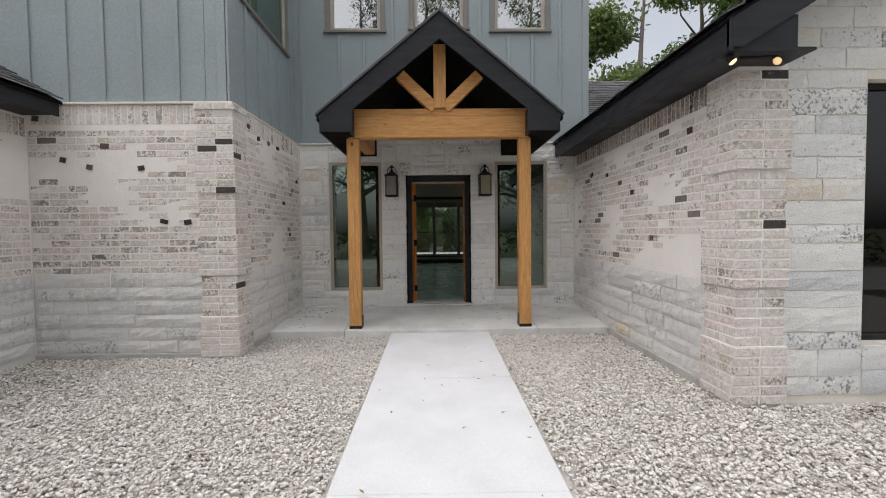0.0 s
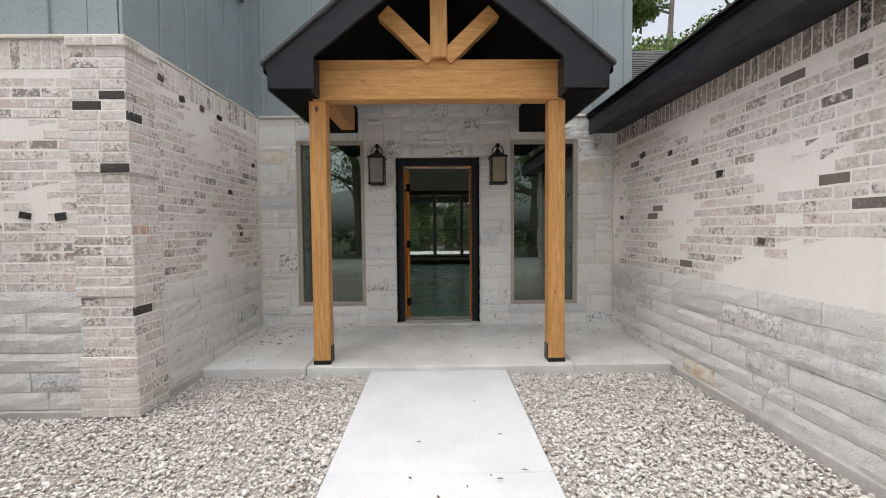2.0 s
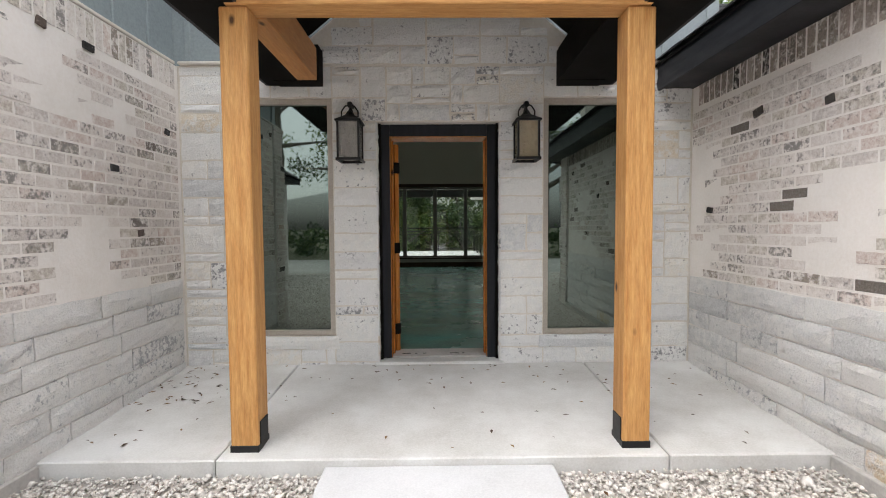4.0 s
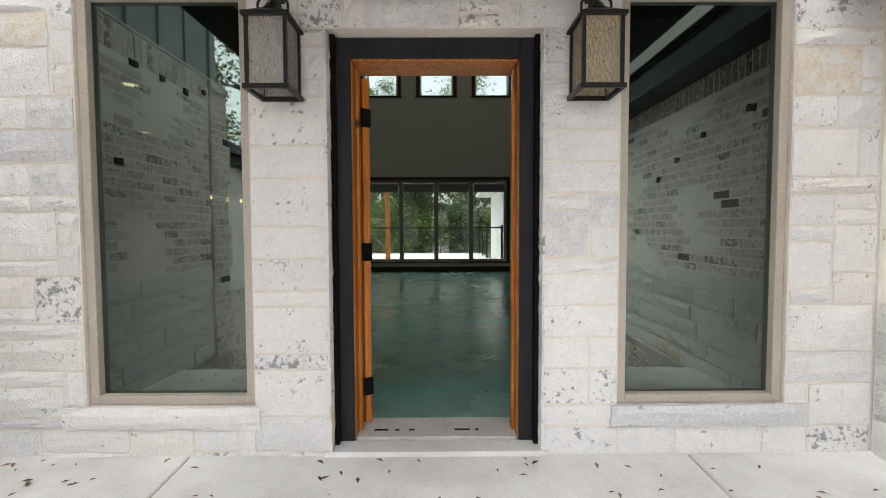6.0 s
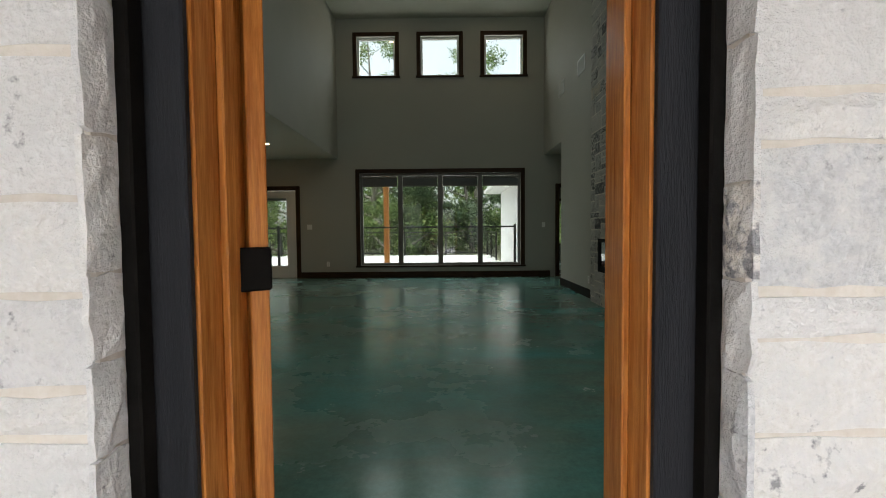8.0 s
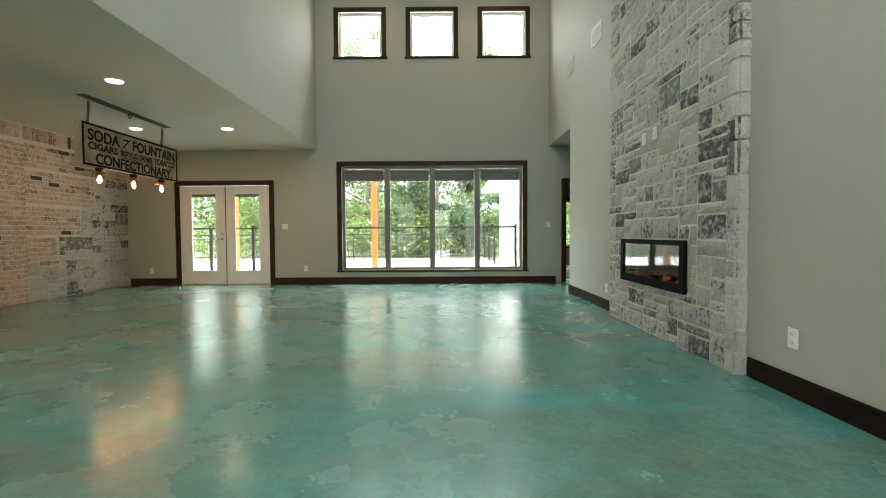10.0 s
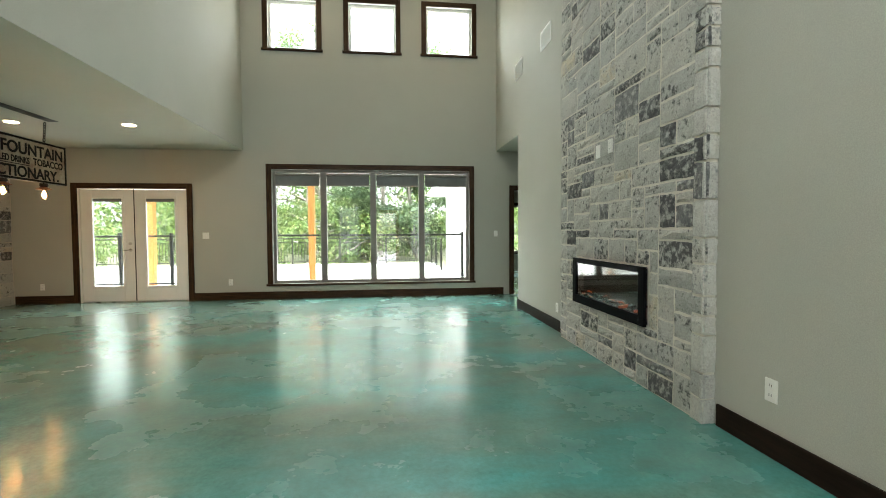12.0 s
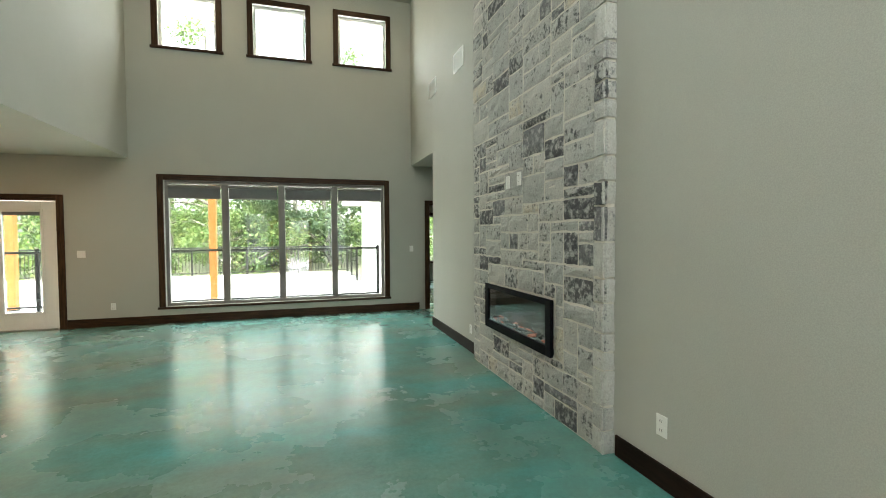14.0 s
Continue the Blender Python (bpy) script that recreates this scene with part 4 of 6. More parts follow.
def seedy(name, colour):
    m, n, l, b = shader(name)
    b.inputs["Base Color"].default_value = (*colour, 1)
    b.inputs["Roughness"].default_value = 0.08
    b.inputs["Transmission Weight"].default_value = 0.6
    b.inputs["IOR"].default_value = 1.7
    bump(n, l, b, noise_node(n, l, 1.0, 2, 0.4, (110, 110, 45)).outputs["Fac"], 1.0, 0.03)
    return m


lantern((-0.765, 6.915, 1.975), "black iron wall lantern with seeded glass on limestone", seedy("seeded_glass", (0.80, 0.77, 0.72)))
lantern((0.77, 6.915, 1.975), "black iron wall lantern with amber seeded glass on limestone", seedy("amber_seeded_glass", (0.85, 0.72, 0.50)))

# ---- garage wing roof and left wing eave ----


def shingle_slope(parent, p0, along, up, length, run, seed, row=0.14):
    """Rows of shingle tabs over a slope."""
    r2 = random.Random(seed)
    p0, along, up = Vector(p0), Vector(along).normalized(), Vector(up).normalized()
    nrm = along.cross(up)
    nrm = nrm if nrm.z > 0 else -nrm
    bm = bmesh.new()
    for k in range(int(run / row)):
        u = -r2.uniform(0, 0.2)
        while u < length:
            w = r2.uniform(0.14, 0.34)
            a, b = max(u, 0), min(u + w - 0.005, length)
            if b > a:
                t = r2.uniform(0.006, 0.014)
                q = [p0 + along * a + up * (k * row) + nrm * 0.012, p0 + along * b + up * (k * row) + nrm * 0.012, p0 + along * b + up * ((k + 1) * row + 0.02), p0 + along * a + up * ((k + 1) * row + 0.02)]
                lo = [bm.verts.new(v) for v in q]
                hi = [bm.verts.new(v + nrm * t) for v in q]
                bm.faces.new(hi)
                for i in range(4):
                    bm.faces.new((lo[i], lo[(i + 1) % 4], hi[(i + 1) % 4], hi[i]))
            u += w
    bmesh.ops.recalc_face_normals(bm, faces=bm.faces)
    tagged(part("shingles", bm, M_shingle, parent), kind="stuff")


GX, GZ, GP = 1.975, 2.845, 0.62
garage_roof = thing("garage_roof", (0, 0, 0), "low garage roof with charcoal fascia and grey shingles", "roof", "", "structure")
part("eave_fascia", boxed(GX, GX + 0.03, 2.46, 6.99, 2.615, 2.845, bevel=0.004), M_fascia, garage_roof)
part("soffit", boxed(GX + 0.031, 2.62, 2.50, 6.99, 2.635, 2.655), M_fascia, garage_roof)
part("eave_return", boxed(GX + 0.032, 2.48, 2.49, 2.52, 2.62, 2.875, bevel=0.004), M_fascia, garage_roof)
part("rake_fascia", prism(bmesh.new(), [(GX, GZ), (7.0, GZ + GP * 4.93), (7.0, GZ + GP * 4.93 - 0.25), (GX + 0.1, GZ - 0.20), (GX, GZ - 0.20)], 2.465, 2.489), M_fascia, garage_roof)
part("rake_soffit", prism(bmesh.new(), [(2.4, GZ + GP * 0.43 - 0.03), (7.0, GZ + GP * 4.93 - 0.03), (7.0, GZ + GP * 4.93 - 0.06), (2.4, GZ + GP * 0.43 - 0.06)], 2.49, 3.17), M_fascia, garage_roof)
part("roof_deck", prism(bmesh.new(), [(GX - 0.02, GZ - 0.005), (7.0, GZ + GP * 4.93 + 0.01), (7.0, GZ + GP * 4.93 - 0.02), (GX - 0.02, GZ - 0.03)], 2.46, 6.99), M_void, garage_roof)
shingle_slope(garage_roof, (GX - 0.04, 2.44, GZ), (0, 1, 0), (1, 0, GP), 4.55, 3.6, 11)

rear_roof = thing("main_roof", (0, 0, 0), "grey shingled main roof behind the garage wing", "roof", "", "structure")
part("roof_deck", prism(bmesh.new(), [(2.68, 2.9), (9.0, 2.9), (9.0, 3.0), (2.68, 3.0)], 7.21, 7.30), M_void, rear_roof)
shingle_slope(rear_roof, (2.60, 7.25, 3.15), (1, 0, 0), (0, 1, 0.62), 6.5, 3.4, 12)

left_roof = thing("left_wing_roof", (0, 0, 0), "low shingled roof edge with charcoal fascia over the return wall", "roof", "", "structure")
part("eave_fascia", boxed(-4.22, -4.19, -2.6, 4.43, 2.70, 2.86, bevel=0.004), M_fascia, left_roof)
part("soffit", boxed(-4.85, -4.221, -2.6, 4.43, 2.72, 2.74), M_fascia, left_roof)
part("roof_deck", prism(bmesh.new(), [(-4.17, 2.865), (-7.5, 4.73), (-7.5, 4.69), (-4.17, 2.83)], -2.6, 4.45), M_void, left_roof)
shingle_slope(left_roof, (-4.15, -2.6, 2.875), (0, 1, 0), (-1, 0, 0.56), 7.03, 2.6, 13)

# flood lamp under the garage eave
flood = thing("flood_light", (2.04, 2.60, 2.635), "twin floodlight glowing warm under the garage eave", "flood light")
bm = bmesh.new()
spin(bm, [(0.055, 0.0), (0.055, -0.02), (0.03, -0.03)], 14)
part("canopy", bm, M_black, flood)
for dx, tilt in ((0.0, -28), (0.34, 50)):
    m = Matrix.Translation((dx, -0.06, -0.055)) @ Matrix.Rotation(radians(tilt), 4, "Y") @ Matrix.Rotation(radians(-25), 4, "X") @ Matrix.Scale(0.8, 4)
    hd = part("lamp_head", spin(bmesh.new(), [(0.016, 0.04), (0.024, 0.03), (0.036, -0.01), (0.038, -0.025)], 14, m), M_black, flood)
    part("lens", spin(bmesh.new(), [(0.035, -0.026), (0.03, -0.033), (0.015, -0.037)], 14, m), M_flood if dx == 0 else M_flood_dim, hd)
    part("stem", rod(bmesh.new(), (dx * 0.3, 0, -0.02), (dx, -0.05, -0.03), 0.012), M_black, flood)

# ---- great room ----
ROOM_Y0, ROOM_Y1, CEIL_LO, CEIL_HI = 7.285, 16.83, 3.0, 6.25
XL, XS, XR = -6.52, -2.51, 2.37
BIG = (-2.0, 1.82, 0.455, 2.65)
HIGH = [(-2.02, -1.12, 4.915, 5.835), (-0.52, 0.38, 4.915, 5.835), (0.975, 1.875, 4.915, 5.835)]
FRENCH = (-5.42, -3.53, FLOOR, 2.265)
HALL = (2.74, 3.72, FLOOR, 2.27)
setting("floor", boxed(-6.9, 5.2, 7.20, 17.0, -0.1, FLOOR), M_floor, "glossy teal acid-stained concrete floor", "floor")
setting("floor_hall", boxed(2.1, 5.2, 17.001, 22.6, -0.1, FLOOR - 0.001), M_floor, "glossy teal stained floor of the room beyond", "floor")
wall_back = setting("wall_back", holed("x", -6.9, 5.2, ROOM_Y1, 17.05, FLOOR, 6.6, [BIG, FRENCH, HALL, *HIGH]), M_wall, "tall greige painted back wall", "wall")
setting("wall_right", holed("y", 7.285, 15.24, XR, XR + 0.15, FLOOR, 6.6, []), M_wall, "tall greige painted side wall beside the fireplace", "wall")
setting("ceiling_hall_edge", boxed(XR + 0.002, XR + 0.15, 15.242, ROOM_Y1 - 0.002, 3.05, 3.059), M_ceiling, "painted underside of the hall header", "ceiling")
setting("wall_right_header", boxed(XR, XR + 0.15, 15.241, ROOM_Y1 - 0.001, 3.06, 6.6), M_wall, "greige wall above the hall opening", "wall")
setting("wall_loft", boxed(XS - 0.15, XS, 7.285, ROOM_Y1 - 0.001, CEIL_LO + 0.001, 6.6, bevel=0.0), M_wall, "greige upper wall above the low ceiling", "wall")
setting("wall_left_backing", boxed(XL - 0.2, XL, 7.285, ROOM_Y1 - 0.001, FLOOR, 3.3), M_mortar_in, "whitewashed brick feature wall with limestone corner", "wall")
wall_left = bpy.data.objects["wall_left_backing"]
setting("wall_inside_front", boxed(-6.9, -2.625, 6.95, 7.284, FLOOR - 0.2, 3.3), M_wall, "greige front wall inside the house", "wall")
setting("wall_inside_front_right", boxed(2.645, 5.2, 6.95, 7.284, FLOOR - 0.2, 3.3), M_wall, "plain wall closing the front of the house", "wall")
setting("ceiling", boxed(XS - 0.2, XR + 0.3, 7.0, 17.05, CEIL_HI, CEIL_HI + 0.2), M_ceiling, "high flat painted ceiling of the great room", "ceiling")
setting("ceiling_low", boxed(-6.9, XS - 0.001, 7.285, ROOM_Y1 - 0.001, CEIL_LO, CEIL_LO + 0.15), M_ceiling, "low painted ceiling beside the great room", "ceiling")
setting("ceiling_hall", boxed(XR + 0.151, 5.2, 12.0, ROOM_Y1 - 0.001, 3.06 - 0.004, 3.056 + 0.1), M_ceiling, "painted hall ceiling", "ceiling")
setting("wall_hall_end", boxed(4.6, 4.75, 12.0, ROOM_Y1 - 0.001, FLOOR, 3.05), M_wall, "greige wall at the end of the hall", "wall")
setting("wall_hall_side", boxed(2.521, 4.6, 14.4, 14.55, FLOOR, 3.05), M_wall, "greige hall side wall", "wall")

# room beyond, whose masonry outer face bounds the terrace
setting("wall_bumpout", boxed(2.06, 2.30, 17.051, 22.6, -0.1, 3.0), M_whitebrick, "white painted masonry wall beside the terrace", "wall")
BED_WIN = (2.75, 4.6, 0.75, 2.3)
setting("wall_beyond_back", holed("x", 2.301, 5.2, 22.4, 22.6, FLOOR, 3.0, [BED_WIN]), M_wall, "greige far wall of the room beyond", "wall")
setting("wall_beyond_side", boxed(5.0, 5.2, 17.051, 22.4, FLOOR, 3.0), M_wall, "greige side wall of the room beyond", "wall")
setting("ceiling_beyond", boxed(2.06, 5.2, 17.051, 22.6, 3.001, 3.1), M_ceiling, "painted ceiling of the room beyond", "ceiling")
framed_window("window_8", "x", BED_WIN, 22.46, 0.07, 0.05, M_frame_grey, M_frame_grey, M_glass, "window of the room beyond with dark wooden casing", 0.10, (M_trim_v, M_trim_x), 22.399, mullions=[(3.67, 0.06)])

big = framed_window("window_9", "x", BIG, 16.90, 0.09, 0.055, M_frame_grey, M_frame_grey, M_glass, "wide four-pane window with dark walnut casing and raised shades", 0.098, (M_trim_v, M_trim_x), ROOM_Y1 - 0.001, mullions=[(-1.045, 0.115), (-0.09, 0.115), (0.865, 0.115)])
for x0, x1 in ((-1.945, -1.105), (-0.985, -0.15), (-0.03, 0.805), (0.925, 1.765)):
    sh = thing("roller_shade", (0, 0, 0), "grey fabric shade drawn up at the window head", "shade", "shades at the big window")
    part("fabric", boxed(x0 + 0.01, x1 - 0.01, 16.862, 16.868, 2.36, 2.53), M_shade, sh)
    part("hem_bar", boxed(x0 + 0.01, x1 - 0.01, 16.858, 16.872, 2.335, 2.36, bevel=0.004), M_frame_grey, sh)
    part("roller", rod(bmesh.new(), (x0 + 0.006, 16.865, 2.55), (x1 - 0.006, 16.865, 2.55), 0.028), M_frame_grey, sh)
for i, h in enumerate(HIGH):
    framed_window(f"window_{i + 10}", "x", h, 16.90, 0.08, 0.045, M_white, M_white, M_glass, "square clerestory window with dark walnut casing", 0.095, (M_trim_v, M_trim_x), ROOM_Y1 - 0.001)


def base(name, *a):
    m = M_trim_x if a[1] - a[0] > a[3] - a[2] else M_trim_y
    setting(name, boxed(*a, bevel=0.004), m, "dark walnut-stained baseboard", "baseboard")


B0, B1 = FLOOR, FLOOR + 0.145
base("baseboard_1", -3.43, 2.52, 16.812, 16.829, B0, B1)
base("baseboard_2", -6.50, -5.52, 16.812, 16.829, B0, B1)
base("baseboard_3", XR - 0.018, XR - 0.001, 7.29, 10.60, B0, B1)
base("baseboard_4", XR - 0.018, XR - 0.001, 13.17, 15.24, B0, B1)
base("baseboard_5", XR - 0.018, XR + 0.15, 15.241, 15.258, B0, B1)

# french doors
fr = thing("door_2", (0, 0, 0), "doorway with dark walnut casing round the french doors", "doorway", "", "structure")
part("casing", boxed(-5.52, -5.42, 16.805, 16.829, FLOOR, 2.365, bevel=0.004), M_trim_v, fr)
part("casing", boxed(-3.53, -3.43, 16.805, 16.829, FLOOR, 2.365, bevel=0.004), M_trim_v, fr)
part("casing_head", boxed(-5.42, -3.53, 16.805, 16.829, 2.265, 2.365, bevel=0.004), M_trim_x, fr)
part("jamb", boxed(-5.418, -5.39, 16.83, 17.04, FLOOR, 2.263), M_white, fr)
part("jamb", boxed(-3.56, -3.532, 16.83, 17.04, FLOOR, 2.263), M_white, fr)
part("sill", boxed(-5.39, -3.56, 16.84, 17.06, FLOOR, FLOOR + 0.015), M_steel, fr)


def french_leaf(x0, x1, knob):
    ob = thing("french_door", (0, 0, 0), "white french door with one tall glass pane", "door", "french doors")
    z0, z1, y0, y1 = FLOOR + 0.018, 2.255, 16.86, 16.905
    gx0, gx1, gz0, gz1 = x0 + 0.19, x1 - 0.19, FLOOR + 0.29, z1 - 0.16
    part("stile", boxed(x0, gx0, y0, y1, z0, z1, bevel=0.003), M_white, ob)
    part("stile", boxed(gx1, x1, y0, y1, z0, z1, bevel=0.003), M_white, ob)
    part("bottom_rail", boxed(gx0, gx1, y0, y1, z0, gz0, bevel=0.003), M_white, ob)
    part("top_rail", boxed(gx0, gx1, y0, y1, gz1, z1, bevel=0.003), M_white, ob)
    for a in ((gx0 - 0.03, gx0 + 0.012, gz0 - 0.03, gz1 + 0.03), (gx1 - 0.012, gx1 + 0.03, gz0 - 0.03, gz1 + 0.03)):
        part("bead", boxed(a[0], a[1], y0 - 0.014, y0 - 0.001, a[2], a[3], bevel=0.004), M_white, ob)
    for a, b in ((gz0 - 0.03, gz0 + 0.012), (gz1 - 0.012, gz1 + 0.03)):
        part("bead", boxed(gx0 + 0.012, gx1 - 0.012, y0 - 0.014, y0 - 0.001, a, b, bevel=0.004), M_white, ob)
    p = part("pane", boxed(gx0, gx1, 16.88, 16.886, gz0, gz1), M_glass, ob)
    p.visible_shadow = False
    part("blind_head", boxed(gx0 + 0.012, gx1 - 0.012, y0 - 0.002, 16.876, gz1 - 0.07, gz1 - 0.012, bevel=0.004), M_shade, ob, "raised grey blind")
    if knob:
        kx = x1 - 0.07
        bm = spin(bmesh.new(), [(0.03, 0.0), (0.03, 0.012), (0.02, 0.016)], 14, Matrix.Translation((kx, y0, 1.13)) @ Matrix.Rotation(math.pi / 2, 4, "X"))
        part("rosette", bm, M_steel, ob)
        bm = rod(bmesh.new(), (kx, y0 - 0.01, 1.13), (kx, y0 - 0.05, 1.13), 0.009)
        rod(bm, (kx, y0 - 0.045, 1.13), (kx - 0.11, y0 - 0.045, 1.13), 0.009)
        part("lever", bm, M_steel, ob, "brushed steel lever handle")
        part("deadbolt", spin(bmesh.new(), [(0.028, 0.0), (0.028, 0.018), (0.015, 0.024)], 14, Matrix.Translation((kx, y0, 1.25)) @ Matrix.Rotation(math.pi / 2, 4, "X")), M_steel, ob)
    return ob


french_leaf(-5.388, -4.482, True)
french_leaf(-4.466, -3.562, False)
fa = thing("astragal", (0, 0, 0), "dark weather strip between the french doors", "door strip")
part("strip", boxed(-4.482, -4.466, 16.858, 16.89, FLOOR + 0.02, 2.255), M_black, fa)

# cased opening to the room beyond
op = thing("door_3", (0, 0, 0), "open doorway with dark walnut casing to the room beyond", "doorway", "", "structure")
part("casing", boxed(2.64, 2.738, 16.805, 16.829, FLOOR, 2.37, bevel=0.004), M_trim_v, op)
part("casing", boxed(3.722, 3.82, 16.805, 16.829, FLOOR, 2.37, bevel=0.004), M_trim_v, op)
part("casing_head", boxed(2.738, 3.722, 16.805, 16.829, 2.272, 2.37, bevel=0.004), M_trim_x, op)

# ---- fireplace ----
FX, FY0, FY1 = 2.292, 10.62, 13.14
fire = thing("fireplace", (0, 0, 0), "floor-to-ceiling grey limestone chimney breast with electric insert", "fireplace")
INS = (11.29, 12.66, 0.68, 1.135)
part("core", holed("y", FY0 + 0.02, FY1 - 0.02, FX, XR - 0.001, FLOOR, CEIL_HI, [INS]), M_ash_mortar, fire)
ins = thing("electric_fireplace", (0, 0, 0), "black glass electric fireplace insert with glowing embers", "electric fireplace")
part("case", boxed(FX - 0.005, XR - 0.02, INS[0] + 0.004, INS[1] - 0.004, INS[2] + 0.004, INS[2] + 0.03), M_black, ins)
y0, y1, z0, z1 = INS[0] - 0.015, INS[1] + 0.015, INS[2] - 0.012, INS[3] + 0.012
fx = FX - 0.045
for a in ((y0, y0 + 0.085, z0, z1), (y1 - 0.085, y1, z0, z1), (y0 + 0.085, y1 - 0.085, z0, z0 + 0.085), (y0 + 0.085, y1 - 0.085, z1 - 0.05, z1)):
    part("frame", boxed(fx, fx + 0.03, a[0], a[1], a[2], a[3], bevel=0.003), M_insert, ins)
g = part("pane", boxed(fx + 0.012, fx + 0.016, y0 + 0.08, y1 - 0.08, z0 + 0.08, z1 - 0.045), M_insert_pane, ins)
part("back", boxed(FX + 0.10, FX + 0.11, INS[0] + 0.01, INS[1] - 0.01, INS[2] + 0.03, INS[3] - 0.01), M_insert, ins)
r3 = random.Random(4)
for i in range(30):
    y = r3.uniform(INS[0] + 0.1, INS[1] - 0.1)
    c = Vector((FX + r3.uniform(0.0, 0.07), y, z0 + 0.09 + r3.uniform(0, 0.03)))
    d = Vector((r3.uniform(-0.3, 0.3), 1, r3.uniform(-0.3, 0.4))) * r3.uniform(0.03, 0.09)
    part("ember_log", rod(bmesh.new(), c - d, c + d, r3.uniform(0.008, 0.016), seg=6), M_log if i % 3 else M_ember, ins)


def plate(name, centre, out, label, w=0.075, h=0.118, toggle=False):
    """Wall plate with an outlet's two sockets, or a switch."""
    ob = thing(name, centre, label, name.replace("_", " "))
    m = wall_frame((0, 0, 0), Vector(out).cross(Vector((0, 0, 1))), out)
    bm = boxed(-w / 2, w / 2, 0, 0.007, -h / 2, h / 2, bevel=0.002)
    bm.transform(m)
    part("cover", bm, M_plate, ob)
    for z in ((0.0,) if toggle else (-0.027, 0.027)):
        bm = boxed(-0.016, 0.016, 0.0075, 0.0105 if not toggle else 0.013, z - (0.032 if toggle else 0.018), z + (0.032 if toggle else 0.018), bevel=0.002)
        bm.transform(m)
        s = part("rocker" if toggle else "socket", bm, M_plate, ob)
        if not toggle:
            bm = boxed(-0.009, -0.006, 0.0106, 0.0112, z - 0.006, z + 0.008)
            box(bm, 0.006, 0.009, 0.0106, 0.0112, z - 0.006, z + 0.008)
            bm.transform(m)
            part("slots", bm, M_void, s)
    return ob


plate("power_outlet", (XR - 0.001, 10.19, 0.54), (-1, 0, 0), "white power outlet low on the greige wall beside the fireplace", 0.085, 0.13)
plate("power_outlet", (XR - 0.001, 13.45, 0.46), (-1, 0, 0), "white power outlet low behind the fireplace")
plate("power_outlet", (-2.78, ROOM_Y1 - 0.001, 0.50), (0, -1, 0), "white power outlet between french doors and window")
plate("power_outlet", (-6.05, ROOM_Y1 - 0.001, 0.47), (0, -1, 0), "white power outlet in the corner by the brick wall")
plate("light_switch", (-3.21, ROOM_Y1 - 0.001, 1.39), (0, -1, 0), "white double light switch beside the french doors", 0.118, 0.118, True)
plate("light_switch", (2.36, ROOM_Y1 - 0.001, 1.40), (0, -1, 0), "white light switch beside the hall opening", 0.075, 0.118, True)
plate("blank_plate", (FX - 0.032, 12.10, 2.20), (-1, 0, 0), "white cover plate on the chimney stone", 0.08, 0.125, True)
plate("power_outlet", (FX - 0.032, 11.86, 2.21), (-1, 0, 0), "white power outlet on the chimney stone", 0.08, 0.125)


def vent(loc):
    ob = thing("wall_vent", loc, "white louvred air vent high on the greige wall", "air vent", "wall vents")
    for a in ((-0.2, 0.2, 0.105, 0.13), (-0.2, 0.2, -0.13, -0.105), (-0.2, -0.175, -0.105, 0.105), (0.175, 0.2, -0.105, 0.105)):
        part("frame", boxed(-0.014, 0, *a, bevel=0.003), M_plate, ob)
    part("backing", boxed(-0.003, 0, -0.175, 0.175, -0.105, 0.105), M_plate, ob)
    for k in range(6):
        bm = boxed(-0.004, 0.004, -0.174, 0.174, -0.013, 0.013)
        bm.transform(Matrix.Translation((-0.008, 0, -0.0875 + k * 0.035)) @ Matrix.Rotation(radians(35), 4, "Y") @ Matrix.Diagonal((0.3, 1, 1, 1)))
        part("slat", bm, M_plate, ob)
    return ob


vent((XR - 0.001, 13.9, 4.07))
vent((XR - 0.001, 15.2, 4.09))


def can_light(loc):
    ob = thing("recessed_light", loc, "lit round recessed ceiling light with white trim", "ceiling light", "recessed lights")
    part("trim_ring", spin(bmesh.new(), [(0.098, 0.0), (0.098, -0.006), (0.082, -0.012), (0.078, -0.004)], 24), M_white, ob)
    part("lens", spin(bmesh.new(), [(0.074, -0.004), (0.074, -0.0085), (0.05, -0.010)], 24), M_can, ob)


for p in ((-4.96, 14.85, CEIL_LO), (-3.46, 14.9, CEIL_LO), (-3.62, 12.55, CEIL_LO), (-4.96, 12.3, CEIL_LO), (-4.96, 9.8, CEIL_LO), (-3.5, 9.8, CEIL_LO), (-1.35, 15.75, CEIL_HI), (1.12, 15.75, CEIL_HI)):
    can_light(p)

# ---- hanging sign lamp ----
SX, SY0, SY1, SZ0, SZ1 = -4.40, 12.97, 14.95, 2.12, 2.66
sign = thing("hanging_sign_lamp", (SX, (SY0 + SY1) / 2, SZ1), "weathered painted sign hung by chains, with three bare bulbs below", "pendant lamp")
sy, sh = (SY1 - SY0) / 2, SZ1 - SZ0


def sign_board():
    m, n, l, b = shader("rusty_sign")
    a, c = noise_node(n, l, 5, 8, 0.75), noise_node(n, l, 28, 6, 0.7)
    col = mixed(n, l, ramp(n, l, a.outputs["Fac"], [(0.40, 0.0), (0.62, 1.0)]).outputs["Color"], (0.19, 0.168, 0.115), (0.10, 0.055, 0.026))
    col = mixed(n, l, ramp(n, l, c.outputs["Fac"], [(0.56, 0.0), (0.7, 0.9)]).outputs["Color"], col, (0.05, 0.03, 0.02))
    l.new(col, b.inputs["Base Color"])
    b.inputs["Roughness"].default_value = 0.7
    bump(n, l, b, c.outputs["Fac"], 0.4, 0.004)
    return m


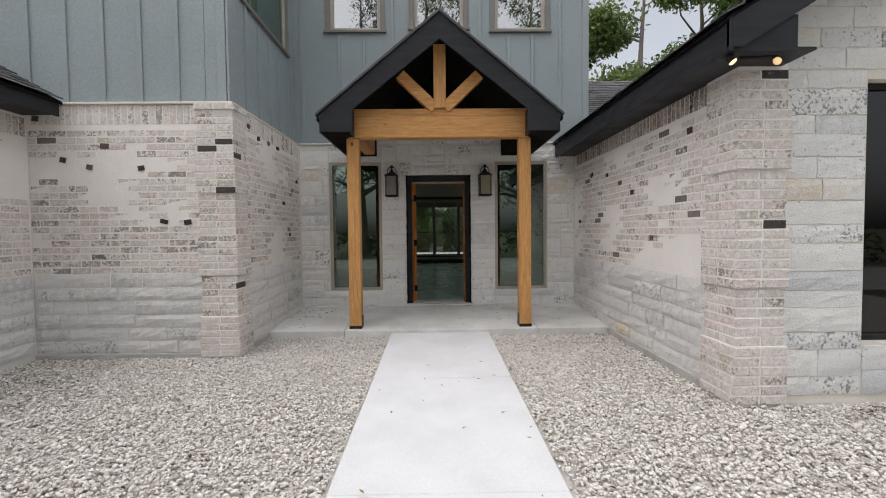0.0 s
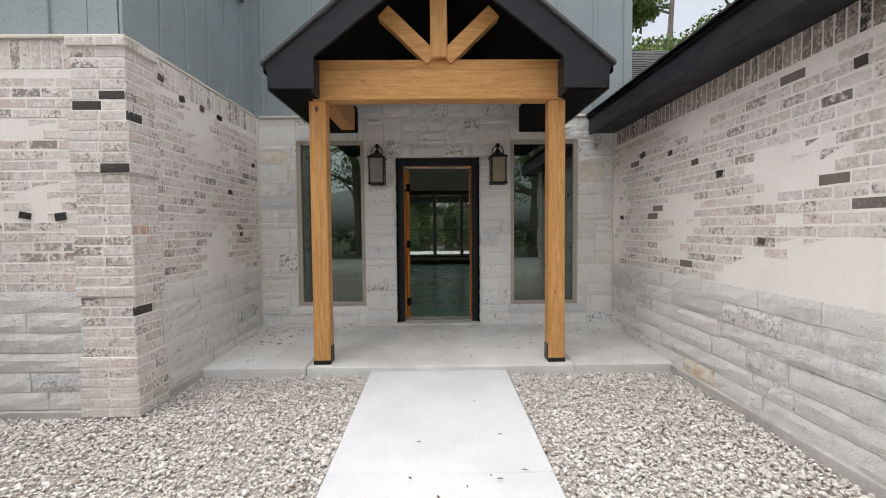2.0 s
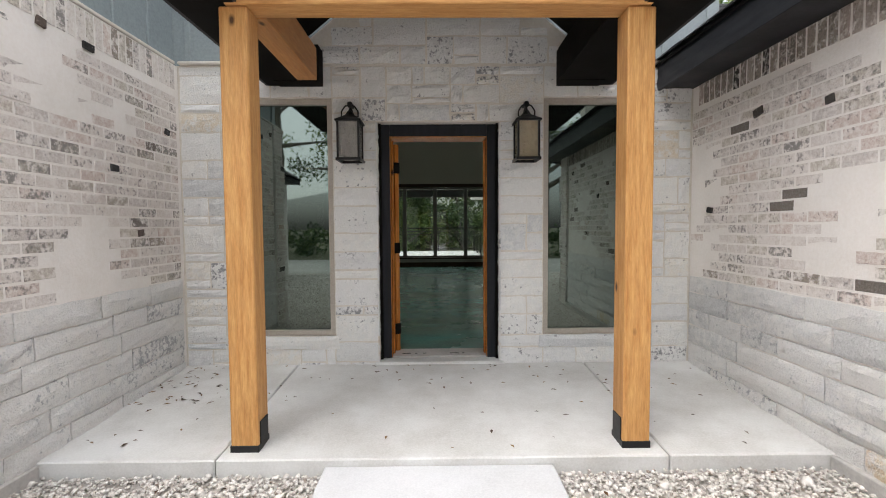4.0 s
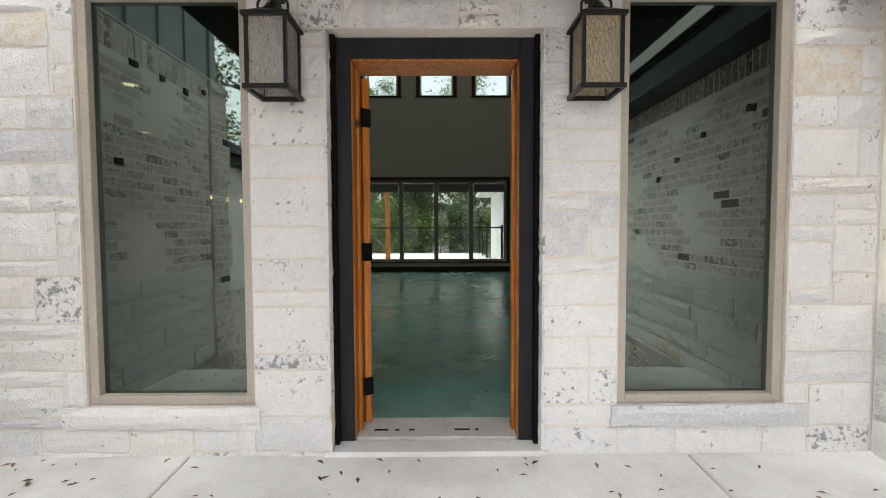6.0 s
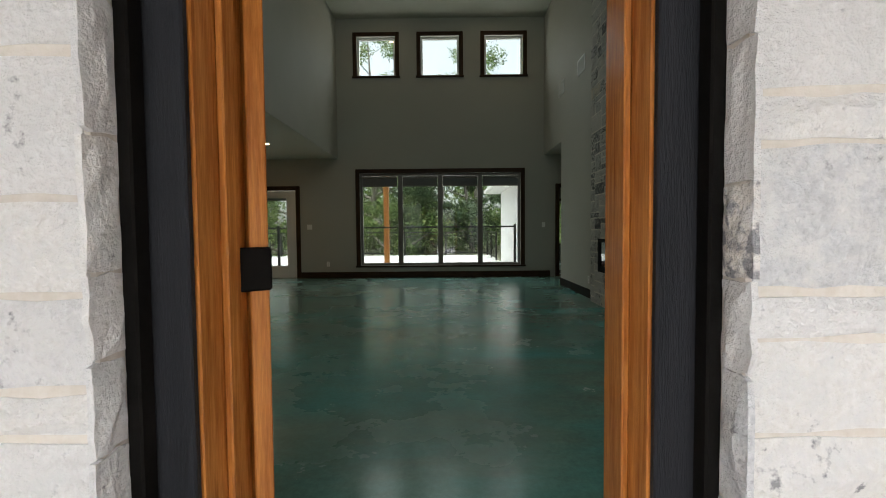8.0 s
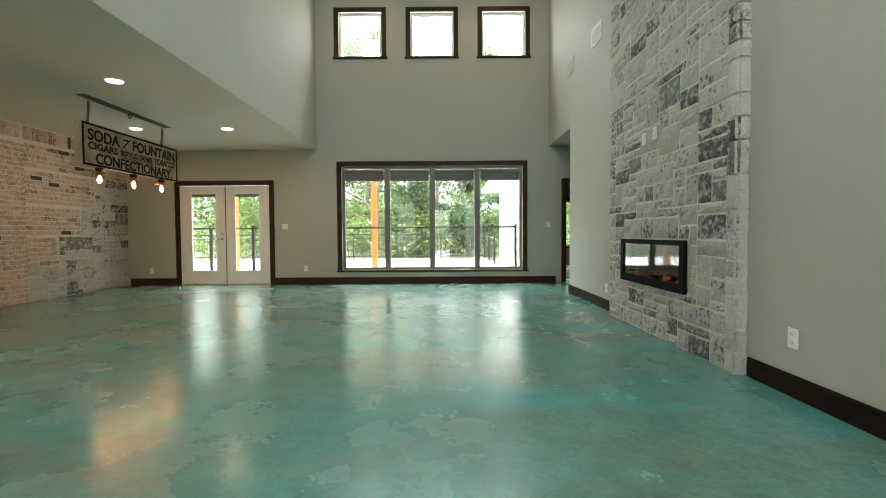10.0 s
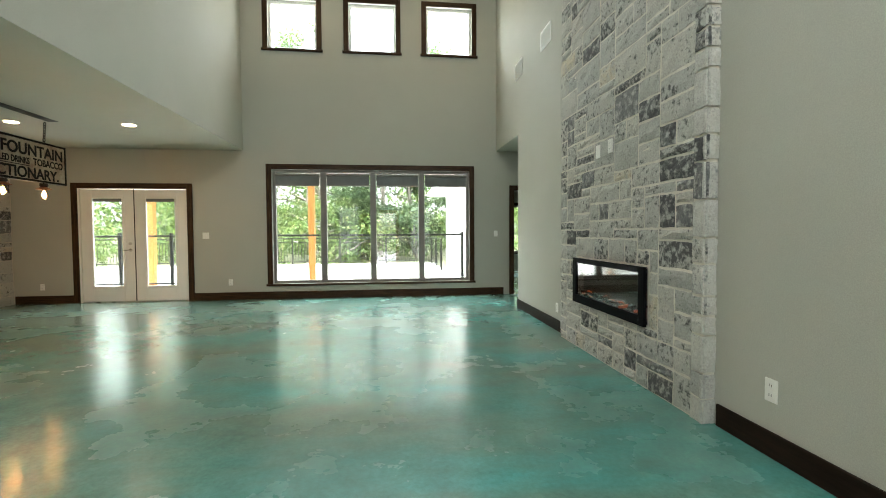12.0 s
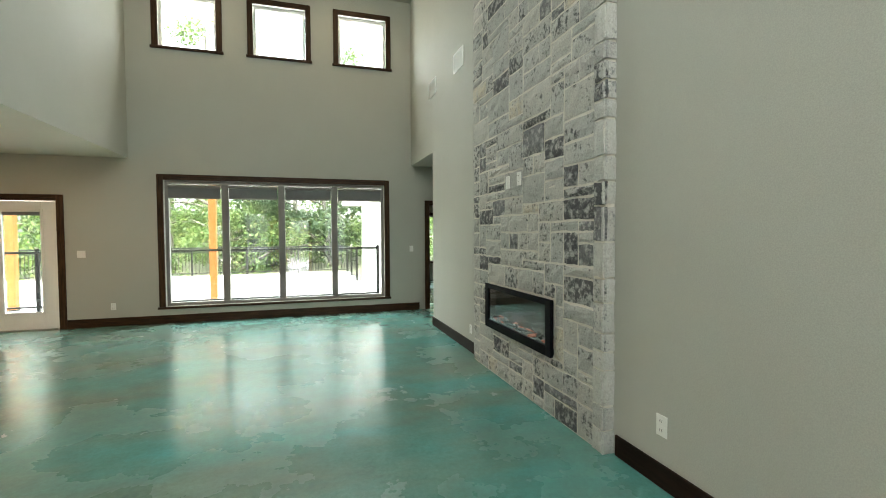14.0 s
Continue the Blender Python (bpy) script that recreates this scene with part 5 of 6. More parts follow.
M_sign = sign_board()
part("board", boxed(-0.05, 0.046, -sy, sy, -sh, 0, bevel=0.004), M_frame_grey, sign)
part("face", boxed(0.047, 0.051, -sy + 0.03, sy - 0.03, -sh + 0.03, -0.03), M_sign, sign, "rust-stained cream sign face")
for a in ((-sy, sy, -0.028, 0.0), (-sy, sy, -sh, -sh + 0.028), (-sy, -sy + 0.028, -sh + 0.028, -0.028), (sy - 0.028, sy, -sh + 0.028, -0.028)):
    part("rim", boxed(0.047, 0.058, *a, bevel=0.003), M_void, sign)


def lettering(body, y, z, size, width):
    c = bpy.data.curves.new("lettering", "FONT")
    c.body, c.size, c.extrude = body, size, 0.0015
    c.offset = 0.004 * size / 0.15
    tmp = bpy.data.objects.new("lettering", c)
    scene.collection.objects.link(tmp)
    bpy.context.view_layer.update()
    me = bpy.data.meshes.new_from_object(tmp.evaluated_get(bpy.context.evaluated_depsgraph_get()))
    bpy.data.objects.remove(tmp)
    xs = [v.co.x for v in me.vertices]
    s = width / (max(xs) - min(xs))
    bm = bmesh.new()
    bm.from_mesh(me)
    bpy.data.meshes.remove(me)
    x0 = min(xs)
    for v in bm.verts:
        v.co = Vector((0.0535 + v.co.z, y + (v.co.x - x0) * s, z + v.co.y))
    part("lettering", bm, M_void, sign)


lettering("SODA", -0.90, -0.21, 0.20, 0.56)
lettering("FOUNTAIN", -0.08, -0.21, 0.20, 1.0)
lettering("CIGARS", -0.90, -0.325, 0.125, 0.52)
lettering("BOTTLED DRINKS", -0.32, -0.325, 0.11, 0.66)
lettering("TOBACCO", 0.40, -0.325, 0.125, 0.52)
lettering("CONFECTIONARY.", -0.78, -0.50, 0.19, 1.62)
bm = rod(bmesh.new(), (0.054, -0.28, -0.20), (0.054, -0.12, -0.07), 0.008, seg=6)
rod(bm, (0.054, -0.28, -0.10), (0.054, -0.16, -0.09), 0.012, seg=6)
part("flourish", bm, M_void, sign)
part("underline", boxed(0.052, 0.055, -0.32, 0.34, -0.352, -0.343), M_void, sign)
part("ceiling_plate", boxed(-0.07, 0.07, -sy + 0.06, sy - 0.14, 0.335, CEIL_LO - SZ1, bevel=0.004), M_black, sign)
top = CEIL_LO - SZ1 - 0.035


def ring(bm, c, r, t, m):
    seg, sub = 10, 5
    vs = [[bm.verts.new(Vector(c) + m @ Vector(((r + t * math.cos(b)) * math.cos(a), (r + t * math.cos(b)) * math.sin(a) * 1.5, t * math.sin(b)))) for b in [2 * math.pi * j / sub for j in range(sub)]] for a in [2 * math.pi * i / seg for i in range(seg)]]
    for i in range(seg):
        for j in range(sub):
            bm.faces.new((vs[i][j], vs[(i + 1) % seg][j], vs[(i + 1) % seg][(j + 1) % sub], vs[i][(j + 1) % sub]))


for y in (-sy + 0.16, sy - 0.32):
    ch = bmesh.new()
    k, z = 0, 0.0
    while z < top - 0.02:
        ring(ch, (0, y + 0.10 * z, z + 0.015), 0.016, 0.0045, Matrix.Rotation(math.pi / 2, 3, "X") if k % 2 else Matrix.Rotation(math.pi / 2, 3, "Z") @ Matrix.Rotation(math.pi / 2, 3, "X"))
        z += 0.036
        k += 1
    part("chain", ch, M_black, sign)
hk = bmesh.new()
ring(hk, (0, -0.05, top - 0.01), 0.022, 0.006, Matrix.Rotation(math.pi / 2, 3, "X"))
part("hook", hk, M_black, sign)
M_clear = pane_glass("bulb_glass", (1.0, 0.9, 0.75))
M_amber = plain("copper_shade", (0.30, 0.12, 0.05), (0.2, 0.08, 0.035), 12, 0.4, 0.1, 60, 0.8)
for y in (-0.66, -0.01, 0.64):
    so = part("socket", spin(bmesh.new(), [(0.045, -sh), (0.05, -sh - 0.03), (0.03, -sh - 0.06), (0.024, -sh - 0.085)], 14, Matrix.Translation((0, y, 0))), M_black, sign)
    part("shade", spin(bmesh.new(), [(0.03, -sh - 0.045), (0.06, -sh - 0.062), (0.088, -sh - 0.078), (0.088, -sh - 0.082), (0.03, -sh - 0.066)], 18, Matrix.Translation((0, y, 0))), M_amber, so, "copper lamp shade")
    part("bulb", spin(bmesh.new(), [(0.014, -sh - 0.087), (0.02, -sh - 0.11), (0.042, -sh - 0.155), (0.045, -sh - 0.175), (0.034, -sh - 0.205), (0.01, -sh - 0.218)], 14, Matrix.Translation((0, y, 0))), M_clear, so).visible_shadow = False
    part("filament", spin(bmesh.new(), [(0.004, -sh - 0.10), (0.02, -sh - 0.14), (0.022, -sh - 0.175), (0.008, -sh - 0.195)], 10, Matrix.Translation((0, y, 0))), M_bulb, so, "glowing warm filament")

# ---- terrace ----
TZ = 0.12
setting("terrace", boxed(-12, 2.055, 17.06, 27.2, -0.2, TZ), M_deck, "bright pale concrete terrace behind the house", "terrace")


def railing(a, b, label, gap=0.115, half=0.007):
    a, b = Vector(a), Vector(b)
    ob = thing("terrace_railing", a, label, "railing", "terrace railings")
    d = b - a
    n = max(1, round(d.length / 1.9))
    u = d.normalized()
    rz = d.to_track_quat("X", "Z").to_matrix().to_4x4()

    def bar(name, s, e, w, z0, z1):
        bm = boxed(s, e, -w / 2, w / 2, z0, z1, bevel=0.003)
        bm.transform(rz)
        part(name, bm, M_black, ob)

    for i in range(n + 1):
        s = d.length * i / n
        bar("post", s - 0.03, s + 0.03, 0.06, 0, 1.10)
    bar("top_rail", 0, d.length, 0.06, 1.055, 1.10)
    bar("upper_rail", 0, d.length, 0.03, 0.90, 0.93)
    bar("bottom_rail", 0, d.length, 0.03, 0.10, 0.135)
    bm = bmesh.new()
    s = 0.11
    while s < d.length:
        box(bm, s - half, s + half, -half, half, 0.135, 0.90)
        s += gap
    bm.transform(rz)
    tagged(part("balusters", bm, M_black, ob), kind="stuff")
    return ob


railing((-11.5, 27.0, TZ), (1.95, 27.0, TZ), "black metal terrace railing with thin balusters")
railing((1.95, 23.2, TZ), (1.95, 26.9, TZ), "black metal terrace railing past the white wall corner", 0.30, 0.005)
low = thing("near_railing", (0, 18.4, TZ), "heavy black rail close outside the windows", "railing", "terrace railings")
part("top_rail", boxed(-11.0, 1.95, -0.035, 0.035, 1.235, 1.28, bevel=0.004), M_black, low)
part("bottom_rail", boxed(-11.0, 1.95, -0.02, 0.02, 0.20, 0.235, bevel=0.004), M_black, low)
for x in (1.92, -2.55, -4.55, -5.6, -8.0):
    part("post", boxed(x - 0.03, x + 0.03, -0.03, 0.03, 0.0, 1.33, bevel=0.004), M_black, low)
for x in (-1.74, -5.55):
    tp = thing("terrace_post", (x, 19.6, TZ), "square cedar post on the terrace", "post", "terrace posts")
    part("shaft", boxed(-0.075, 0.075, -0.075, 0.075, 0, 2.95, bevel=0.006), M_cedar_deep, tp)
    part("foot", boxed(-0.085, 0.085, -0.085, 0.085, 0, 0.03, bevel=0.003), M_black, tp)
bmx = thing("terrace_beam", (-4, 19.6, TZ + 2.95), "long cedar beam carried by the terrace posts", "beam")
part("beam", boxed(-6.5, 4.6, -0.09, 0.09, 0, 0.25, bevel=0.006), M_cedar_x, bmx)
eave = thing("bumpout_eave", (0, 0, 0), "white eave and gutter over the terrace wall", "eave", "", "structure")
part("soffit", boxed(1.55, 2.06, 17.06, 23.0, 2.62, 2.65), M_white, eave)
part("gutter", boxed(1.47, 1.549, 17.06, 23.0, 2.63, 2.76, bevel=0.015), M_white, eave)

# ---- trees ----


def leaves(centres, radii, per, size, seed, squash=0.8):
    """Many small leaf blades in loose clumps, as arrays of points and quads."""
    r = np.random.default_rng(seed)
    c = np.repeat(np.array(centres), per, 0)
    rad = np.repeat(np.array(radii), per)
    n = len(c)
    d = r.normal(0, 1, (n, 3))
    d /= np.linalg.norm(d, axis=1)[:, None]
    p = c + d * (rad * r.uniform(0.15, 1.0, n) ** 0.6)[:, None] * np.array([1, 1, squash])
    a = r.normal(0, 1, (n, 3))
    a /= np.linalg.norm(a, axis=1)[:, None]
    b = np.cross(a, r.normal(0, 1, (n, 3)))
    b /= np.linalg.norm(b, axis=1)[:, None] + 1e-9
    s = size * r.uniform(0.6, 1.5, n)[:, None]
    q = np.stack([p - a * s, p + b * s * 0.45, p + a * s, p - b * s * 0.45], 1).reshape(-1, 3)
    return q


def quads_mesh(name, co, material):
    n = len(co) // 4
    me = bpy.data.meshes.new(name)
    me.vertices.add(len(co))
    me.vertices.foreach_set("co", co.astype(np.float32).ravel())
    me.loops.add(4 * n)
    me.loops.foreach_set("vertex_index", np.arange(4 * n, dtype=np.int32))
    me.polygons.add(n)
    me.polygons.foreach_set("loop_start", np.arange(0, 4 * n, 4, dtype=np.int32))
    me.update(calc_edges=True)
    me.materials.append(material)
    return me


def limb(bm, pts, r0, r1, seg=7):
    """A tapered, bending branch."""
    rings = []
    for i, p in enumerate(pts):
        p = Vector(p)
        t = (Vector(pts[min(i + 1, len(pts) - 1)]) - Vector(pts[max(i - 1, 0)])).to_track_quat("Z", "Y")
        r = r0 + (r1 - r0) * i / (len(pts) - 1)
        rings.append([bm.verts.new(p + t @ Vector((r * math.cos(2 * math.pi * k / seg), r * math.sin(2 * math.pi * k / seg), 0))) for k in range(seg)])
    for a, b in zip(rings, rings[1:]):
        for k in range(seg):
            bm.faces.new((a[k], a[(k + 1) % seg], b[(k + 1) % seg], b[k]))
    bm.faces.new(rings[-1])


def tree(loc, height, spread, seed, material, clumps=46, per=90, size=0.09, low=0.3, label="tall leafy tree with a thin open crown"):
    r = random.Random(seed)
    ob = thing("tree", loc, label, "tree", "trees round the house")
    bm = bmesh.new()
    r0 = height * 0.017 + 0.03
    pts = [(0, 0, 0)]
    for k in range(1, 7):
        pts.append((pts[-1][0] + r.uniform(-0.22, 0.22), pts[-1][1] + r.uniform(-0.22, 0.22), height * 0.9 * k / 6))
    limb(bm, pts, r0, 0.03)
    cs, rs = [], []
    for k in range(15):
        f = r.uniform(low, 0.95)
        i = min(int(f * 6), 5)
        p = Vector(pts[i]).lerp(Vector(pts[i + 1]), f * 6 - i)
        a = r.uniform(0, 2 * math.pi)
        ln = spread * (1.15 - 0.65 * f) * r.uniform(0.6, 1.1)
        tip = p + Vector((math.cos(a) * ln, math.sin(a) * ln, ln * r.uniform(0.1, 0.7)))
        mid = (p + tip) / 2 + Vector((r.uniform(-0.2, 0.2), r.uniform(-0.2, 0.2), r.uniform(0, 0.3)))
        limb(bm, [p, mid, tip], r0 * (1 - f) * 0.55 + 0.015, 0.008, 5)
        for q in range(3):
            t2 = mid.lerp(tip, r.uniform(0.2, 1.0)) + Vector((r.uniform(-1, 1), r.uniform(-1, 1), r.uniform(-0.3, 0.7))) * ln * 0.3
            limb(bm, [mid.lerp(tip, 0.4), t2], 0.015, 0.005, 4)
            cs.append(tuple(t2))
            rs.append(r.uniform(0.35, 0.85) * spread / 2.6)
        cs.append(tuple(tip))
        rs.append(r.uniform(0.4, 0.9) * spread / 2.6)
    part("trunk", bm, M_bark, ob)
    crown = new("crown", quads_mesh("crown", leaves(cs, rs, per, size, seed), material))
    crown.parent = ob
    return ob


G = -0.12
# behind the terrace
tree((-6.5, 35.0, -1.5), 11, 3.2, 21, M_leaf, per=150, low=0.12)
tree((-3.4, 32.5, -1.5), 10, 2.9, 22, M_leaf, per=150, low=0.12)
tree((-0.6, 33.5, -1.5), 11, 3.0, 23, M_leaf_dark, per=160, low=0.10, label="dense dark evergreen behind the terrace")
tree((1.6, 34.5, -1.5), 10, 3.1, 24, M_leaf_dark, per=160, low=0.10, label="dense dark evergreen behind the terrace")
tree((4.5, 36.0, -1.5), 11, 3.4, 25, M_leaf, per=130, low=0.12)
tree((-9.5, 34.0, -1.5), 10, 3.2, 26, M_leaf, per=130, low=0.12)
tree((-12.5, 37.0, -1.5), 11, 3.4, 27, M_leaf_dark, per=90, low=0.12, label="dense dark evergreen behind the terrace")
tree((-1.9, 38.0, -1.5), 18, 4.2, 28, M_leaf, per=130, low=0.12)
tree((-5.5, 40.0, -1.5), 19, 4.4, 29, M_leaf, per=130, low=0.12)
tree((2.6, 40.0, -1.5), 18, 4.4, 30, M_leaf, per=130, low=0.12)
tree((7.5, 39.0, -1.5), 12, 3.8, 31, M_leaf, per=130, low=0.12)
# beyond the garage roof, and across the drive
tree((6.6, 13.5, G), 10.5, 2.8, 41, M_leaf, per=380, size=0.075, low=0.35)
tree((9.0, 15.5, G), 11.5, 3.0, 42, M_leaf, per=380, size=0.075, low=0.35)
tree((5.0, 16.5, G), 11.0, 2.6, 43, M_leaf, per=380, size=0.075, low=0.4)
for i, (x, y) in enumerate(((-8, -11.5), (-4.4, -13), (-1.3, -11.2), (2.0, -13), (5.2, -11.4), (9.0, -12.5), (-12.5, -13), (13, -12))):
    tree((x, y, G), 17 + (i * 37 % 4), 3.9, 50 + i, M_leaf_dark if i % 2 else M_leaf, per=110, low=0.18, label="leafy tree across the driveway")

r5 = np.random.default_rng(9)
n5 = 260
und = np.stack([r5.uniform(-22, 16, n5), r5.uniform(29, 44, n5), r5.uniform(-1.4, 1.6, n5)], 1)
wood_floor = new("undergrowth", quads_mesh("undergrowth", leaves(und, r5.uniform(0.6, 1.5, n5), 110, 0.11, 10), M_leaf))
tagged(wood_floor, "green brush and saplings below the terrace", "undergrowth", "", "stuff")
und = np.stack([r5.uniform(-20, 20, 160), r5.uniform(-19, -11.0, 160), r5.uniform(-0.1, 1.2, 160)], 1)
n6 = 420
far = np.stack([r5.uniform(-34, 30, n6), r5.uniform(44, 54, n6), r5.uniform(-2, 13, n6)], 1)
far_woods = new("far_woods", quads_mesh("far_woods", leaves(far, r5.uniform(1.2, 2.4, n6), 120, 0.20, 13), M_leaf))
tagged(far_woods, "dense sunlit green woods beyond the terrace", "woods", "", "stuff")
front_brush = new("front_brush", quads_mesh("front_brush", leaves(und, r5.uniform(0.5, 1.2, 160), 90, 0.11, 11), M_leaf_dark))
tagged(front_brush, "dark brush along the far side of the driveway", "undergrowth", "", "stuff")

# ---- litter ----
r6 = np.random.default_rng(12)


def litter(name, areas, size, seed, label):
    """Dry leaves lying flat."""
    rr = np.random.default_rng(seed)
    out = []
    for x0, x1, y0, y1, z, n, slope in areas:
        for _ in range(n):
            x, y, a, s = rr.uniform(x0, x1), rr.uniform(y0, y1), rr.uniform(0, 6.28), size * rr.uniform(0.5, 1.4)
            zz = z + slope * (y - 5.365)
            ux, uy = math.cos(a) * s, math.sin(a) * s
            out += [(x - ux, y - uy, zz + 0.002), (x - uy * 0.35, y + ux * 0.35, zz + 0.008), (x + ux, y + uy, zz + 0.004), (x + uy * 0.35, y - ux * 0.35, zz + 0.007)]
    ob = new(name, quads_mesh(name, np.array(out), M_litter))
    tagged(ob, label, "leaves", "", "stuff")


litter("fallen_leaves", [(-2.25, 2.25, 6.3, 6.88, 0.072, 70, 0.047), (-2.25, 2.25, 5.4, 6.3, 0.072, 40, 0.047), (-2.3, -1.6, 6.1, 6.85, 0.072, 50, 0.047), (-0.6, 0.6, 1.0, 5.3, 0.012, 26, 0.0),
                         (-4.5, -0.8, 1.0, 5.3, -0.002, 60, 0.0), (0.8, 2.2, 1.0, 5.3, -0.002, 40, 0.0), (-4.55, -3.4, 3.0, 4.4, 0.0, 160, 0.0), (3.0, 3.6, 2.2, 2.7, 0.01, 120, 0.0)], 0.022, 5, "small dry brown leaves on porch and gravel")

# ---- masonry pieces ----
Z0 = -0.04
# plinths
for nm, a in (("footing_1", (-2.33, -2.29, 4.47, 5.36, -0.1, 0.06)), ("footing_2", (2.265, 2.32, 3.13, 5.36, -0.1, 0.06)), ("footing_3", (-4.59, -2.34, 4.44, 4.49, -0.1, 0.04))):
    setting(nm, boxed(*a, bevel=0.006), M_foot, "rough grey concrete footing edge", "footing")
ashlar(wall_front, wall_frame((2.30, 6.93, 0.10), (-1, 0, 0), (0, -1, 0)), 4.61, 2.745, M_lime, 0.026, (0.115, 0.0825),
       [(2.30 - 0.60, 2.30 + 0.60, -1, 0.065), (2.30 - 0.555, 2.30 + 0.555, -1, 2.252), (2.30 - 1.96, 2.30 - 0.92, 0.19, 0.305), (2.30 + 0.92, 2.30 + 1.95, 0.19, 0.305), (2.30 - 1.84, 2.30 - 0.955, 0.305, 2.465), (2.30 + 0.955, 2.30 + 1.835, 0.305, 2.465)], 3, heights=(2, 2, 1, 2, 3, 1), widths=(1, 2, 2, 2, 3, 3, 4), joint=0.015)
ashlar(wall_front, wall_frame((1.22, 6.93, 2.858), (-1, 0, 0), (0, -1, 0)), 2.40, 0.495, M_lime, 0.026, (0.12, 0.0825), [(-0.1, 0.24, 0.165, 1), (0.23, 0.48, 0.33, 1), (2.16, 2.5, 0.165, 1), (1.92, 2.17, 0.33, 1)], 23, heights=(1, 2, 2, 3), widths=(2, 3, 3, 4), joint=0.015)
r9 = random.Random(17)
for s in (-1, 1):
    z = 0.17
    while z < 2.33:
        h = min(r9.choice((0.155, 0.165, 0.24)), 2.352 - z)
        fr = wall_frame((s * 0.5575, 6.985 if s < 0 else 6.908, z), (0, s, 0), (-s, 0, 0))
        piece("reveal_stone", stone_mesh("reveal_stone", 0.077, h - 0.008, 0.012, M_lime, z * s, 0.006, 3, 4), wall_front, fr)
        z += h
# left wing
coursed(wall_wing_left, wall_frame((-2.32, 6.88, 0.04), (0, -1, 0), (1, 0, 0)), 2.09, 0.91, M_lime_wet, 0.024, 4)
brickwork(wall_wing_left, wall_frame((-2.32, 6.88, 0.04), (0, -1, 0), (1, 0, 0)), 2.09, 0.915, 2.80, seed=2)
coursed(wall_wing_front, wall_frame((-2.64, 4.485, 0.04), (-1, 0, 0), (0, -1, 0)), 1.95, 0.91, M_lime_wet, 0.024, 5)
brickwork(wall_wing_front, wall_frame((-2.64, 4.485, 0.04), (-1, 0, 0), (0, -1, 0)), 1.95, 0.915, 2.80, seed=3)
coursed(wall_wing_return, wall_frame((-4.60, 4.46, 0.04), (0, -1, 0), (1, 0, 0)), 3.4, 0.91, M_lime_wet, 0.024, 6)
brickwork(wall_wing_return, wall_frame((-4.60, 4.46, 0.04), (0, -1, 0), (1, 0, 0)), 3.4, 0.915, 2.66, seed=4, near=(0, 1.6))
# garage side
coursed(wall_garage_side, wall_frame((2.31, 3.22, 0.04), (0, 1, 0), (-1, 0, 0)), 3.69, 0.91, M_lime_wet, 0.024, 7)
brickwork(wall_garage_side, wall_frame((2.31, 3.22, 0.04), (0, 1, 0), (-1, 0, 0)), 3.69, 0.915, 2.63, seed=5, near=(0, 2.4), smear=0.0, brown=True)
coursed(wall_garage_front, wall_frame((3.37, 2.90, 0.03), (-1, 0, 0), (0, -1, 0)), 0.70, 2.60, M_lime, 0.020, 8, lo=0.3, hi=0.75, course=(0.13, 0.22))
coursed(wall_garage_front, wall_frame((5.1, 2.90, 0.03), (-1, 0, 0), (0, -1, 0)), 1.72, 0.40, M_lime, 0.020, 9, lo=0.3, hi=0.8, course=(0.13, 0.2))
coursed(wall_garage_front, wall_frame((5.1, 2.90, 2.64), (-1, 0, 0), (0, -1, 0)), 2.42, 1.6, M_lime, 0.020, 10, lo=0.35, hi=0.8, course=(0.13, 0.2))


def brick_pier(name, x0, x1, y0, y1, z1, faces, label):
    """Corner pier of brick quoins, every second block set proud."""
    ob = setting(name, boxed(x0 + 0.006, x1 - 0.006, y0 + 0.006, y1 - 0.006, -0.1, z1), M_mortar, label, "pier")
    r = random.Random(len(name))
    k = 0
    z = 0.0
    while z + BRICK_H <= z1 + 0.005:
        proud = 0.02 if (k // 6) % 2 == 0 else 0.0
        if proud and k % 6 == 0:
            part("mortar_block", boxed(x0 - 0.014, x1 + 0.014, y0 - 0.014, y1 + 0.014, z + 0.004, min(z + 6 * COURSE - 0.004, z1 - 0.002)), M_mortar, ob)
        for fr, w in faces:
            u, wide = -proud, w + 2 * proud
            cuts2 = [BRICK_L, wide - BRICK_L - 0.012] if k % 2 else [wide - BRICK_L - 0.012, BRICK_L]
            for c in cuts2:
                me = PIER_SET[r.randrange(4)]
                s = c / BRICK_L
                ob2 = piece("brick", me, ob, fr @ Matrix.Translation((u, proud - 0.0015 + r.uniform(0.0, 0.003), z)) @ Matrix.Diagonal((s, 1.0, 1, 1)))
                u += c + 0.012
        z += COURSE
        k += 1
    return ob


brick_pier("pier_1", -2.71, -2.30, 4.44, 4.785, 2.84, [(wall_frame((-2.302, 4.452, 0), (-1, 0, 0), (0, -1, 0)), 0.40), (wall_frame((-2.312, 4.775, 0), (0, -1, 0), (1, 0, 0)), 0.335)], "whitewashed brick corner pier of the wing")
brick_pier("pier_2", 2.28, 2.68, 2.815, 3.22, 2.66, [(wall_frame((2.678, 2.827, 0), (-1, 0, 0), (0, -1, 0)), 0.396), (wall_frame((2.292, 2.817, 0), (0, 1, 0), (-1, 0, 0)), 0.40)], "brick corner pier of the garage with pinkish quoins")
